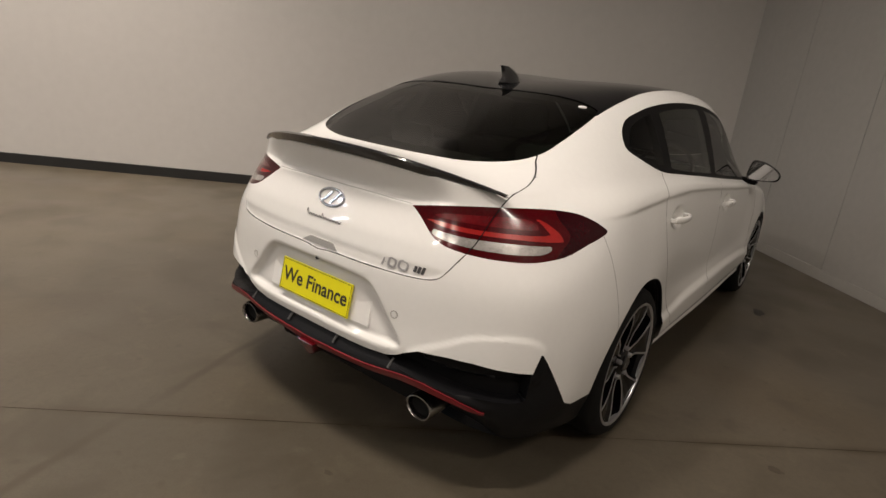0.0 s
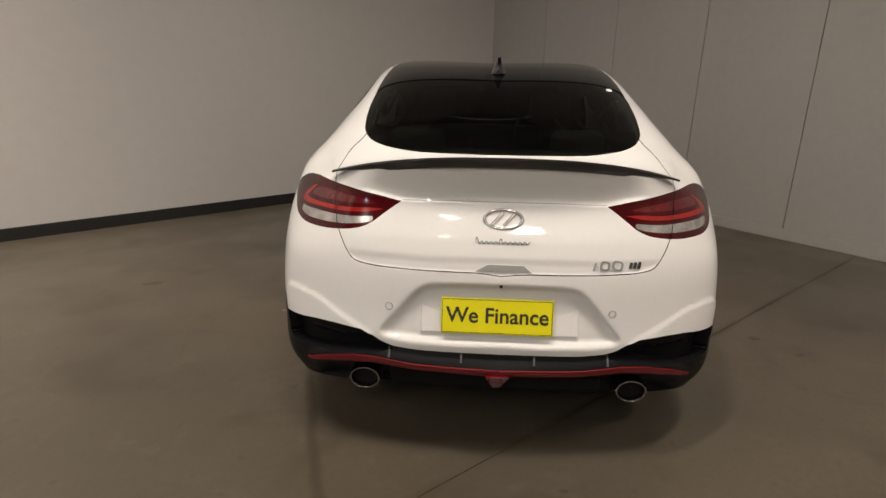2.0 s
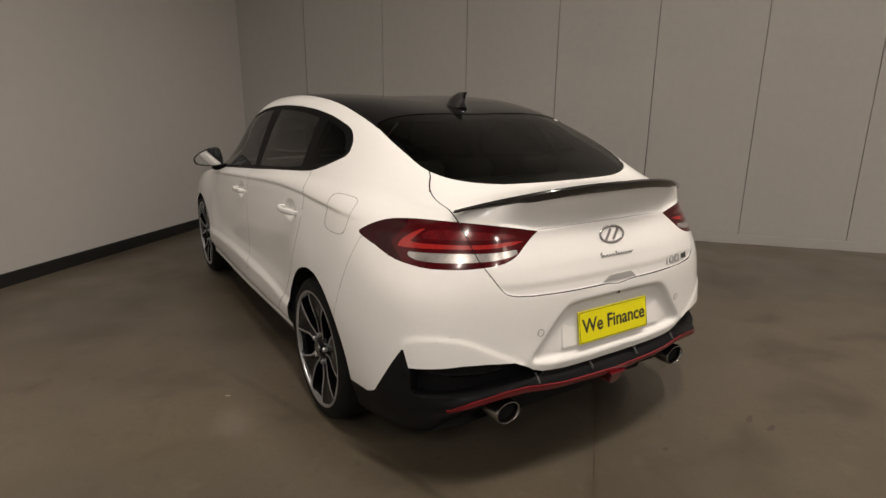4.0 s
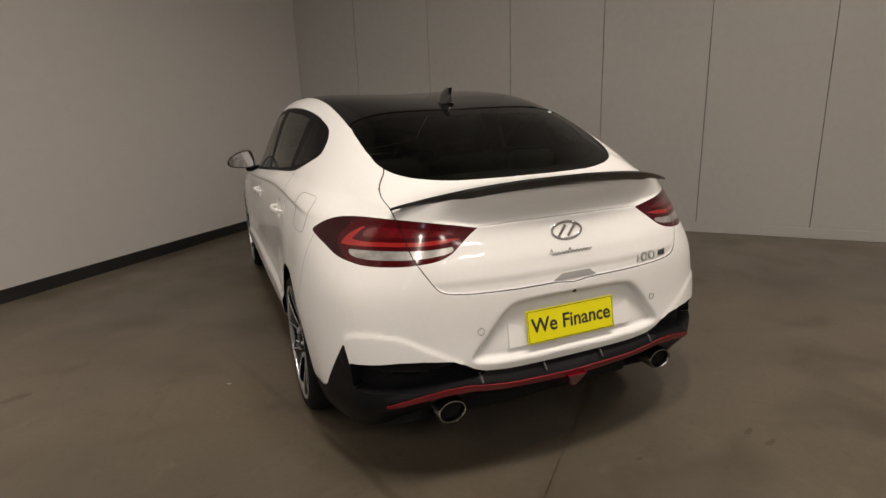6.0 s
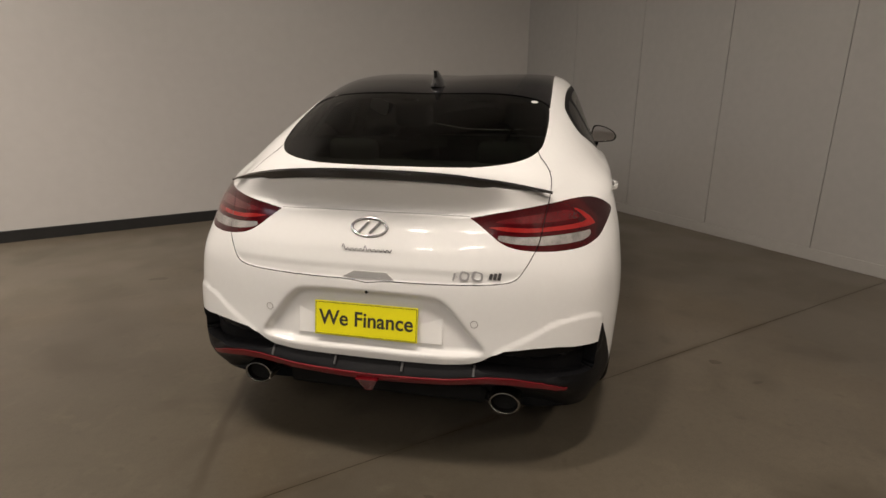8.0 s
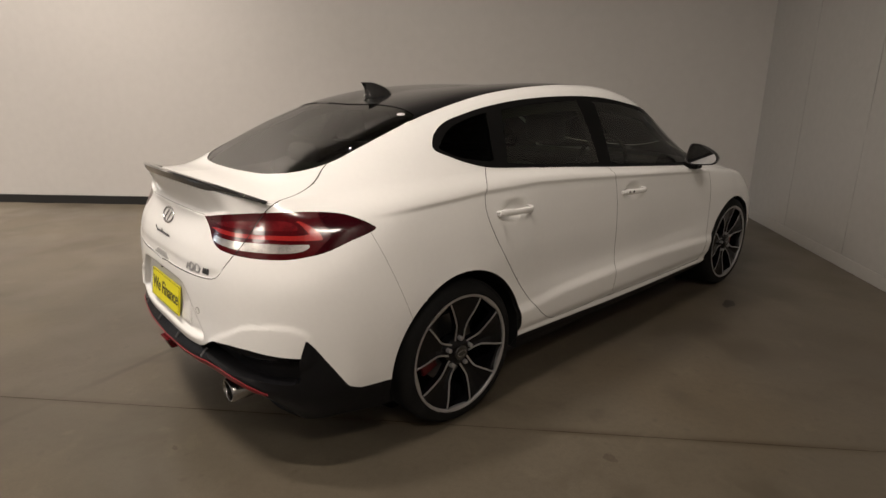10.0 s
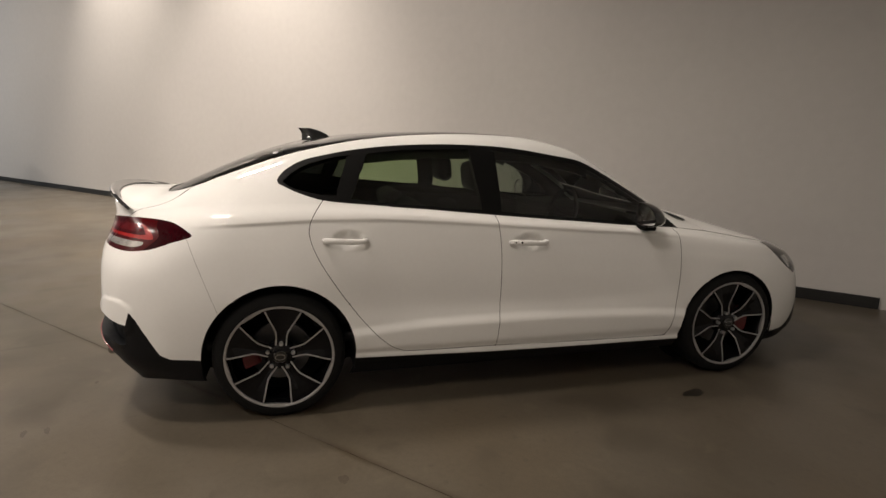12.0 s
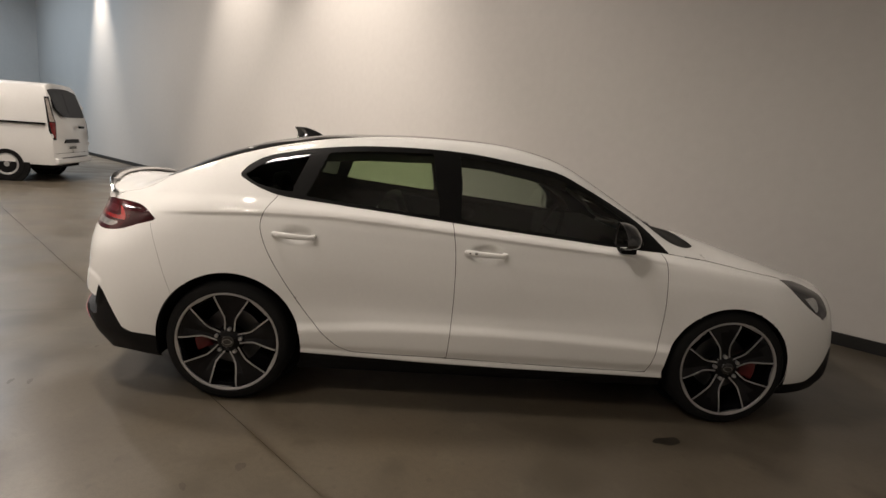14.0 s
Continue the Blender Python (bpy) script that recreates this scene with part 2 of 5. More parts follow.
def box(x0, y0, z0, x1, y1, z1, bevel=0.0, bm=None):
    bm = bm or bmesh.new()
    m = Matrix.Translation(((x0 + x1) / 2, (y0 + y1) / 2, (z0 + z1) / 2)) @ Matrix.Diagonal((x1 - x0, y1 - y0, z1 - z0, 1))
    r = bmesh.ops.create_cube(bm, size=1, matrix=m)
    if bevel:
        edges = list({e for v in r["verts"] for e in v.link_edges})
        bmesh.ops.bevel(bm, geom=edges, offset=bevel, segments=2, profile=0.5, affect="EDGES")
    return bm


def sweep(path, section, closed=False, caps=True):
    """Carries a section (list of (side, up)) along a path of Vectors, kept upright."""
    bm = bmesh.new()
    rows = []
    n = len(path)
    for i, p in enumerate(path):
        a = path[(i - 1) % n] if (closed or i) else p
        b = path[(i + 1) % n] if (closed or i < n - 1) else p
        t = (Vector(b) - Vector(a)).normalized()
        up = Vector((0, 0, 1)) if abs(t.z) < 0.95 else Vector((0, 1, 0))
        side = t.cross(up).normalized()
        up = side.cross(t).normalized()
        rows.append([bm.verts.new(Vector(p) + side * s + up * u) for s, u in section])
    k = len(section)
    for i in range(n if closed else n - 1):
        for j in range(k):
            bm.faces.new((rows[i][j], rows[i][(j + 1) % k], rows[(i + 1) % n][(j + 1) % k], rows[(i + 1) % n][j]))
    if caps and not closed:
        bm.faces.new(rows[0])
        bm.faces.new(rows[-1][::-1])
    return bm


def ring_section(r, n=10, sx=1.0, sy=1.0):
    return [(r * sx * math.cos(2 * math.pi * i / n), r * sy * math.sin(2 * math.pi * i / n)) for i in range(n)]


def lathe(profile, steps=48, axis="x"):
    """Turns a profile of (along, radius) about an axis."""
    bm = bmesh.new()
    rows = []
    for i in range(steps):
        a = 2 * math.pi * i / steps
        row = []
        for x, r in profile:
            c = (x, r * math.cos(a), r * math.sin(a)) if axis == "x" else (r * math.cos(a), x, r * math.sin(a))
            row.append(bm.verts.new(c))
        rows.append(row)
    for i in range(steps):
        p, q = rows[i], rows[(i + 1) % steps]
        for j in range(len(profile) - 1):
            bm.faces.new((p[j], q[j], q[j + 1], p[j + 1]))
    bmesh.ops.remove_doubles(bm, verts=bm.verts[:], dist=1e-5)
    return bm


def setting(ob, label, category):
    return tagged(ob, label, category, kind="structure")


# ---- the hall ----
def hall_box(name, u0, v0, z0, u1, v1, z1, mat, label, category, bevel=0.0):
    ob = part(name, box(u0, v0, z0, u1, v1, z1, bevel), mat)
    ob.matrix_world = ROOM
    return setting(ob, label, category)


LENGTH, DEPTH = 34.0, 13.0
floor = hall_box("floor", -0.3, -0.3, -0.2, LENGTH + 0.3, DEPTH + 0.3, -0.006, M_FILL, "sealed grey-brown concrete floor with saw-cut joints", "floor")
JOINT = ((-0.3, 4.38), (LENGTH + 0.3, 4.30))


def slab(a, b, c, d):
    bm = bmesh.new()
    low = [bm.verts.new((*p, -0.006)) for p in (a, b, c, d)]
    top = [bm.verts.new((*p, 0.0)) for p in (a, b, c, d)]
    bm.faces.new(top)
    for i in range(4):
        bm.faces.new((low[i], low[(i + 1) % 4], top[(i + 1) % 4], top[i]))
    return part("slab", bm, M_FLOOR, floor)


(ja, jb), (jc, jd) = JOINT
slab((-0.3, -0.3), (LENGTH + 0.3, -0.3), (jc, jd - 0.0015), (ja, jb - 0.0015))
slab((ja, jb + 0.0015), (jc, jd + 0.0015), (LENGTH + 0.3, DEPTH + 0.3), (-0.3, DEPTH + 0.3))
hall_box("ceiling", -0.3, -0.3, CEILING, LENGTH + 0.3, DEPTH + 0.3, CEILING + 0.2, M_CEIL, "plain grey ceiling high over the cars", "ceiling")
hall_box("wall_plaster", -0.3, -0.3, 0, LENGTH, 0.0, CEILING, M_WALL, "smooth pale painted wall lit from above", "wall")
hall_box("wall_back", LENGTH, -0.3, 0, LENGTH + 0.3, DEPTH, CEILING, M_WALL, "plain far wall of the hall", "wall")
hall_box("wall_side", -0.3, DEPTH, 0, LENGTH + 0.3, DEPTH + 0.3, CEILING, M_WALL, "plain side wall of the hall", "wall")
hall_box("skirting", 0.11, 0.001, 0.0, LENGTH, 0.018, 0.105, M_SKIRT, "black skirting board along the pale wall", "skirting", 0.003)
panel_wall = hall_box("wall_panelled", -0.3, 0, 0, -0.02, DEPTH, CEILING, M_JOINT, "grey wall of tall painted panels with dark joints", "wall")
edges = [0.0] + [0.885 + 0.9715 * k for k in range(13)]
for a, b in zip(edges, edges[1:]):
    p = part("wall_panel", box(-0.02, a + (0.003 if a else 0), 0.098, 0.0, b - 0.003, CEILING, 0.002), M_PANEL, panel_wall)
foot = part("kerb", box(-0.02, 0, 0, 0.004, DEPTH, 0.097, 0.003), M_PANEL, panel_wall)
# housings for all strips, the added fill included
for u, v in [l[:2] for l in LAMPS_AND_FILL] + COOL_FILL:
    lamp = new("strip_light_or_fill")
    lamp.matrix_world = ROOM @ Matrix.Translation((u, v, CEILING - 0.1))
    tagged(lamp, "unseen long slim strip light in a grey housing, some added as fill", "lamp", "ceiling lights")
    part("housing", box(-0.77, -0.17, 0.0, 0.77, 0.17, 0.1, 0.006), M_CEIL, lamp)
# cans for every spot, including the two added as fill
for u, v, _, _ in SPOTS_AND_FILL:
    lamp = new("spot_or_fill")
    lamp.matrix_world = ROOM @ Matrix.Translation((u, v, CEILING - 0.1))
    tagged(lamp, "unseen round ceiling spotlight in a dark housing, some added as fill", "lamp", "ceiling spots")
    can = lathe([(0.0, 0.24), (0.1, 0.24), (0.1, 0.28), (-0.02, 0.28), (-0.02, 0.24), (0.0, 0.24)], 32, "y")
    bmesh.ops.rotate(can, cent=(0, 0, 0), matrix=Matrix.Rotation(radians(90), 3, "X"), verts=can.verts[:])
    part("housing", can, M_CEIL, lamp)

# ---- the car: surface ----
def spline(knots, values, ends=None):
    """A smooth curve through values at the knots; returns a function of the knot parameter."""
    k, v = np.array(knots, float), np.array(values, float)
    d = np.gradient(v, k, axis=0)
    if ends is not None:
        d[0], d[-1] = ends

    def at(x):
        x = np.clip(np.asarray(x, float), k[0], k[-1])
        i = np.clip(np.searchsorted(k, x, side="right") - 1, 0, len(k) - 2)
        h = k[i + 1] - k[i]
        u = (x - k[i]) / h
        sh = (-1,) + (1,) * (v.ndim - 1)
        u, h = u.reshape(sh) if v.ndim > 1 else u, h.reshape(sh) if v.ndim > 1 else h
        return (2 * u**3 - 3 * u**2 + 1) * v[i] + (u**3 - 2 * u**2 + u) * h * d[i] + (3 * u**2 - 2 * u**3) * v[i + 1] + (u**3 - u**2) * h * d[i + 1]
    return at


def outline(points, per=8, closed=True):
    """A smooth loop through points; a doubled point stays a corner."""
    p = [np.array(q, float) for q in points]
    n, out = len(p), []
    for i in range(n if closed else n - 1):
        a, b, c, d = (p[(i + k) % n] if closed else p[min(max(i + k, 0), n - 1)] for k in (-1, 0, 1, 2))
        if np.allclose(b, c):
            continue
        for t in np.linspace(0, 1, per, endpoint=False):
            out.append(0.5 * (2 * b + (c - a) * t + (2 * a - 5 * b + 4 * c - d) * t * t + (3 * b - a - 3 * c + d) * t**3))
    if not closed:
        out.append(p[-1])
    return np.array(out)


def signed(points, loop):
    """Signed distance of 2D points to a closed loop, negative inside."""
    p = np.asarray(points, float)
    a, b = loop, np.roll(loop, -1, axis=0)
    best = np.full(len(p), 1e9)
    inside = np.zeros(len(p), bool)
    for (ax, ay), (bx, by) in zip(a, b):
        ex, ey = bx - ax, by - ay
        q = ex * ex + ey * ey
        if q < 1e-14:
            continue
        t = np.clip(((p[:, 0] - ax) * ex + (p[:, 1] - ay) * ey) / q, 0, 1)
        best = np.minimum(best, (p[:, 0] - ax - t * ex) ** 2 + (p[:, 1] - ay - t * ey) ** 2)
        cross = (ay > p[:, 1]) != (by > p[:, 1])
        with np.errstate(divide="ignore", invalid="ignore"):
            xs = ax + (p[:, 1] - ay) * ex / (ey if ey else 1e-12)
        inside ^= cross & (p[:, 0] < xs)
    best = np.sqrt(best)
    return np.where(inside, -best, best)


def smooth01(t):
    t = np.clip(t, 0, 1)
    return t * t * (3 - 2 * t)


# rings round the right half of the car, from the tail's middle to the nose's middle: (x, y, z)
UNDERSIDE = [(0, -.7, .215), (.35, -.7, .215), (.60, -.7, .215), (.745, -.65, .22), (.8, -.54, .225), (.83, -.4, .215), (.8, 0, .18), (.8, .5, .175), (.8, 1.2, .175), (.8, 2, .175), (.8, 2.65, .18), (.79, 3.05, .165), (.66, 3.3, .165), (.4, 3.44, .165), (0, 3.49, .165)]
SILL_EDGE = [(0, -.85, .335), (.35, -.84, .335), (.62, -.806, .335), (.770, -.710, .33), (.838, -.565, .325), (.862, -.4, .32), (.862, 0, .3), (.858, .5, .285), (.862, 1.2, .262), (.862, 2, .255), (.866, 2.65, .27), (.83, 3.05, .25), (.7, 3.32, .25), (.42, 3.47, .25), (0, 3.52, .25)]
LOWER_DOOR = [(0, -.914, .47), (.35, -.9, .47), (.624, -.828, .47), (.776, -.710, .47), (.846, -.56, .465), (.877, -.4, .46), (.89, 0, .45), (.876, .5, .43), (.884, 1.2, .43), (.884, 2, .42), (.89, 2.65, .42), (.85, 3.05, .4), (.72, 3.31, .4), (.42, 3.48, .4), (0, 3.53, .4)]
WAIST = [(0, -.912, .6), (.35, -.898, .6), (.616, -.826, .6), (.772, -.704, .6), (.846, -.55, .6), (.883, -.38, .6), (.893, 0, .6), (.868, .5, .56), (.872, 1.2, .55), (.874, 2, .55), (.894, 2.65, .55), (.855, 3.03, .54), (.73, 3.28, .53), (.42, 3.48, .53), (0, 3.53, .53)]
MID_DOOR = [(0, -.904, .74), (.35, -.889, .74), (.596, -.820, .74), (.755, -.694, .74), (.832, -.54, .74), (.872, -.37, .74), (.885, 0, .74), (.872, .5, .735), (.874, 1.2, .71), (.874, 2, .68), (.886, 2.65, .66), (.845, 3, .64), (.72, 3.26, .62), (.4, 3.47, .61), (0, 3.52, .61)]
SHOULDER = [(0, -.88, .84), (.35, -.864, .84), (.57, -.8, .84), (.72, -.665, .845), (.806, -.5, .86), (.848, -.35, .875), (.868, 0, .885), (.868, .5, .885), (.872, 1.2, .845), (.87, 2, .8), (.874, 2.65, .745), (.825, 2.98, .71), (.69, 3.25, .67), (.38, 3.46, .66), (0, 3.505, .66)]
LAMP_LINE = [(0, -.838, .955), (.35, -.812, .957), (.53, -.755, .96), (.67, -.625, .962), (.752, -.47, .972), (.803, -.33, .985), (.838, 0, 1), (.85, .5, 1), (.857, 1.2, .955), (.854, 2, .898), (.84, 2.65, .825), (.79, 2.95, .775), (.65, 3.24, .71), (.35, 3.44, .69), (0, 3.485, .685)]
BELT_LINE = [(0, -.862, 1.092), (.32, -.826, 1.074), (.5, -.75, 1.045), (.595, -.625, 1.03), (.66, -.45, 1.043), (.72, -.31, 1.06), (.775, 0, 1.075), (.8, .5, 1.057), (.806, 1.2, .998), (.806, 2, .93), (.765, 2.5, .878), (.735, 2.95, .8), (.58, 3.24, .735), (.3, 3.43, .71), (0, 3.465, .705)]
RINGS = [UNDERSIDE, SILL_EDGE, LOWER_DOOR, WAIST, MID_DOOR, SHOULDER, LAMP_LINE, BELT_LINE]
COLUMNS = 350
mid = np.array(RINGS[3])
KN = np.concatenate([[0], np.cumsum(np.linalg.norm(np.diff(mid[:, :2], axis=0), axis=1))])
# finer columns round the tail
A_COL = np.concatenate([np.linspace(0, 1.6, 170, endpoint=False), np.linspace(1.6, KN[-1], COLUMNS - 170)])


def ring_curve(ring):
    r = np.array(ring, float)
    ext = np.vstack([r[1] * (-1, 1, 1), r, r[-2] * (-1, 1, 1)])
    kn = np.concatenate([[-KN[1]], KN, [2 * KN[-1] - KN[-2]]])
    return spline(kn, ext)(A_COL)


LEVELS = np.array([ring_curve(r) for r in RINGS])
V_KN = np.arange(len(RINGS), dtype=float)
V_ROWS = np.concatenate([np.linspace(0, 1, 8, endpoint=False), np.linspace(1, 4, 45, endpoint=False), np.linspace(4, 5, 24, endpoint=False), np.linspace(5, 7, 44)])
TUB = spline(V_KN, LEVELS.reshape(len(RINGS), -1))(V_ROWS).reshape(len(V_ROWS), COLUMNS, 3)

# sections of the upper shell, station by station along y
ST = [-.862, -.72, -.60, -.45, -.30, 0.0, .30, .70, 1.10, 1.45, 1.70, 2.00, 2.24, 2.45, 2.70, 3.00, 3.25, 3.465]
zc_at = spline(ST, [1.092, 1.084, 1.085, 1.149, 1.216, 1.326, 1.383, 1.417, 1.423, 1.401, 1.349, 1.211, 1.080, .974, .920, .840, .765, .705])
xk_at = spline(ST, [.05, .40, .465, .51, .53, .555, .588, .628, .65, .655, .655, .64, .62, .60, .60, .58, .42, .05])
wt_at = spline(ST, [1, .8, 1.0, 1.5, 1.9, 2.5, 3.2, 4.0, 4.4, 4.2, 3.4, 2.2, 1.5, 1.1, 1.0, 1.0, 1.0, 1.0])
drop_at = spline(ST, [0, .006, .004, -.004, -.010, -.014, -.021, -.023, -.023, -.020, -.012, .004, .016, .018, .012, .01, .005, 0])
belt = TUB[-1]
UP = 46
t_up = np.linspace(0, 1, UP + 1)[1:]
shell = []
for t in t_up:
    y = belt[:, 1]
    zc, xk, w = zc_at(y), np.minimum(xk_at(y), belt[:, 0] * 0.92 + 1e-4), wt_at(y)
    b0, b1, b2 = (1 - t) ** 2, 2 * w * t * (1 - t), t * t
    den = b0 + b1 + b2
    zk = np.maximum(zc - drop_at(y), belt[:, 2])
    x = (b0 * belt[:, 0] + b1 * xk) / den
    z = (b0 * belt[:, 2] + b1 * zk + b2 * zc) / den
    shell.append(np.stack([np.where(t == 1, 0, x), y, z], axis=1))
GRID = np.concatenate([TUB, np.array(shell)])          # rows x columns x 3
A_GRID = np.broadcast_to(A_COL, GRID.shape[:2]).copy()


# pressed shapes: number plate recess, lower band of the boot lid, flared lower corners, door handle bowls
def press(loop, axes, where, depth, soft, axis, sign):
    sd = signed(np.stack([GRID[:, :, k] if k < 3 else A_GRID for k in axes], -1).reshape(-1, 2), loop).reshape(GRID.shape[:2])
    GRID[:, :, axis] += np.where(where, sign * depth * smooth01(-sd / soft), 0)


tail = GRID[:, :, 1] < -.55
press(outline([(-.40, .505), (-.345, .60), (-.27, .685), (-.2, .703), (0, .706), (.2, .703), (.27, .685), (.345, .60), (.40, .505), (.2, .49), (0, .49), (-.2, .49)]), (0, 2), tail, .024, .020, 1, 1)
# the lid steps in behind the bumper's shelf, below a soft fold
BOOT_EDGE = outline([(-.3, .745), (.09, .745), (.36, .748), (.45, .753), (.492, .762), (.514, .78), (.545, .83), (.568, .88), (.580, .95), (.588, .99), (.592, 1.022), (.592, 1.04), (.588, 1.058), (.574, 1.083), (.545, 1.113), (.50, 1.15), (.3, 1.2), (-.3, 1.2)])
lid = signed(np.stack([GRID[:, :, 0], GRID[:, :, 2]], -1).reshape(-1, 2), BOOT_EDGE).reshape(GRID.shape[:2])
GRID[:, :, 1] += np.where(tail & (GRID[:, :, 2] < .83), .004 * smooth01((.800 - GRID[:, :, 2]) / .030) * smooth01(-lid / .004), 0)
# a sharp crease from lamp to lamp; the lid falls in above it, towards the spoiler
fold = np.interp(A_GRID, [0, .20, .335, .43, .536, .65], [.966, .965, .960, .972, .983, .991])
rise = GRID[:, :, 2] - fold
hollow = .019 * smooth01(rise / .007) * (1 - smooth01((rise - .01) / .11)) * (1 - smooth01((A_GRID - .40) / .20))
GRID[:, :, 1] += np.where(tail & (GRID[:, :, 1] < -.66), hollow, 0)
flare = outline([(.43, .50), (.48, .535), (.545, .568), (.648, .612), (.771, .622), (.85, .605), (.885, .57), (.885, .48), (.8, .45), (.5, .45)])
press(flare, (3, 2), tail, .005, .009, 1, -1)
press(flare, (3, 2), tail, .003, .009, 0, 1)
side = (GRID[:, :, 0] > .6)
for hy, hz in ((.335, .898), (1.30, .866)):
    press(np.array([(hy + .082 * math.cos(t), hz + .055 * math.sin(t)) for t in np.linspace(0, 2 * math.pi, 24, endpoint=False)]), (1, 2), side, .028, .045, 0, -1)
# sill ledge and shoulder crease along the doors
press(outline([(-.1, .44), (.42, .458), (.8, .482), (1.4, .488), (2.0, .468), (2.3, .452), (2.8, .44), (2.8, .30), (1.3, .29), (-.1, .31)]), (1, 2), side, .015, .055, 0, 1)
press(outline([(.36, .305), (1.3, .283), (2.3, .272), (2.3, .235), (1.3, .245), (.36, .265)]), (1, 2), side, .008, .012, 0, 1)
crest = np.interp(GRID[:, :, 1], [-.34, .18, .5, .8, 1.37, 2.1, 2.45], [.975, 1.003, 1.003, .987, .946, .892, .865])
under = crest - GRID[:, :, 2]
fade = smooth01((GRID[:, :, 1] + .45) / .35) * (1 - smooth01((GRID[:, :, 1] - 2.0) / .45))
GRID[:, :, 0] -= np.where(side, .009 * fade * smooth01(under / .020) * (1 - smooth01((under - .02) / .36)), 0)

# ---- the car: cutting the surface into its panels ----
body_bm = bmesh.new()
layer_a = body_bm.verts.layers.float.new("a")
nr, nc = GRID.shape[:2]
vs = [[None] * nc for _ in range(nr)]
for i in range(nr):
    for j in range(nc):
        v = body_bm.verts.new(GRID[i, j])
        v[layer_a] = A_GRID[i, j]
        vs[i][j] = v
for i in range(nr - 1):
    for j in range(nc - 1):
        body_bm.faces.new((vs[i][j], vs[i + 1][j], vs[i + 1][j + 1], vs[i][j + 1]))
bmesh.ops.remove_doubles(body_bm, verts=body_bm.verts[:], dist=2e-4)
bad = [f for f in body_bm.faces if f.calc_area() < 1e-9]
bmesh.ops.delete(body_bm, geom=bad, context="FACES")


def table():
    body_bm.verts.ensure_lookup_table()
    return np.array([(*v.co, v[layer_a]) for v in body_bm.verts])


def cut(field):
    """Splits the faces along the zero line of a field over (x, y, z, a) of the vertices."""
    body_bm.verts.index_update()
    f = list(field(table()))
    zero = set()
    for e in list(body_bm.edges):
        v0, v1 = e.verts
        a, b = f[v0.index], f[v1.index]
        if a * b >= 0:
            continue
        t = a / (a - b)
        if t < 0.03:
            zero.add(v0)
        elif t > 0.97:
            zero.add(v1)
        else:
            l0, l1 = v0[layer_a], v1[layer_a]
            _, nv = bmesh.utils.edge_split(e, v0, t)
            nv[layer_a] = l0 + (l1 - l0) * t
            zero.add(nv)
    faces = {fc for v in zero for fc in v.link_faces}
    for fc in faces:
        zs = [v for v in fc.verts if v in zero]
        if len(zs) == 2:
            k = [v for v in fc.verts]
            i, j = k.index(zs[0]), k.index(zs[1])
            if abs(i - j) not in (1, len(k) - 1):
                bmesh.utils.face_split(fc, zs[0], zs[1])


loops = {}
loops["window"] = outline([(.012, 1.165), (.012, 1.185), (.05, 1.228), (.13, 1.272), (.25, 1.303), (.40, 1.332), (.63, 1.358), (.92, 1.368), (1.22, 1.357), (1.52, 1.316), (1.68, 1.287), (1.83, 1.220), (1.99, 1.140), (2.16, 1.040), (2.285, .912), (2.285, .912), (1.97, .934), (1.37, .985), (.79, 1.036), (.50, 1.060), (.25, 1.082), (.13, 1.112), (.05, 1.145)])
loops["quarter_glass"] = outline([(.045, 1.165), (.06, 1.195), (.14, 1.248), (.27, 1.287), (.36, 1.303), (.36, 1.303), (.285, 1.105), (.285, 1.105), (.22, 1.112), (.11, 1.135)])
loops["rear_glass"] = outline([(.455, 1.312), (.455, 1.312), (.65, 1.333), (.92, 1.343), (1.00, 1.343), (1.00, 1.343), (1.055, 1.03), (1.055, 1.03), (.79, 1.052), (.50, 1.076), (.365, 1.092), (.365, 1.092)])
loops["front_glass"] = outline([(1.145, 1.338), (1.145, 1.338), (1.30, 1.325), (1.51, 1.293), (1.66, 1.262), (1.80, 1.203), (1.96, 1.122), (2.10, 1.03), (2.15, .945), (2.15, .945), (1.97, .952), (1.45, .995), (1.165, 1.018), (1.165, 1.018)])
loops["rear_door"] = outline([(.235, 1.10), (.235, 1.10), (.165, .995), (.160, .90), (.225, .755), (.37, .535), (.50, .385), (.60, .315), (.70, .300), (1.13, .297), (1.13, .297), (1.147, .58), (1.142, .85), (1.115, 1.03), (1.115, 1.03)])
loops["front_door"] = outline([(1.115, 1.03), (1.115, 1.03), (1.142, .85), (1.147, .58), (1.13, .297), (1.13, .297), (1.7, .283), (2.20, .279), (2.20, .279), (2.238, .43), (2.258, .62), (2.257, .74), (2.25, .85), (2.24, .90), (2.235, .935), (2.235, .935)])
loops["lamp"] = outline([(.335, .958), (.335, .958), (.43, .971), (.536, .981), (.65, .989), (.76, .993), (.884, .993), (.989, .983), (1.06, .962), (1.11, .940), (1.127, .930), (1.11, .919), (1.016, .893), (.93, .862), (.87, .850), (.80, .843), (.70, .845), (.618, .852), (.53, .864), (.47, .882), (.415, .912)])
loops["lamp_clear"] = outline([(.468, .888), (.60, .872), (.75, .864), (.84, .866), (.876, .877), (.880, .890), (.880, .890), (.75, .893), (.60, .897), (.462, .905), (.462, .905)])
loops["lamp_guide"] = outline([(.405, .929), (.405, .929), (.50, .917), (.62, .910), (.76, .906), (.89, .902), (.918, .907), (.905, .93), (.865, .957), (.838, .966), (.862, .940), (.866, .921), (.75, .920), (.62, .923), (.50, .930)])
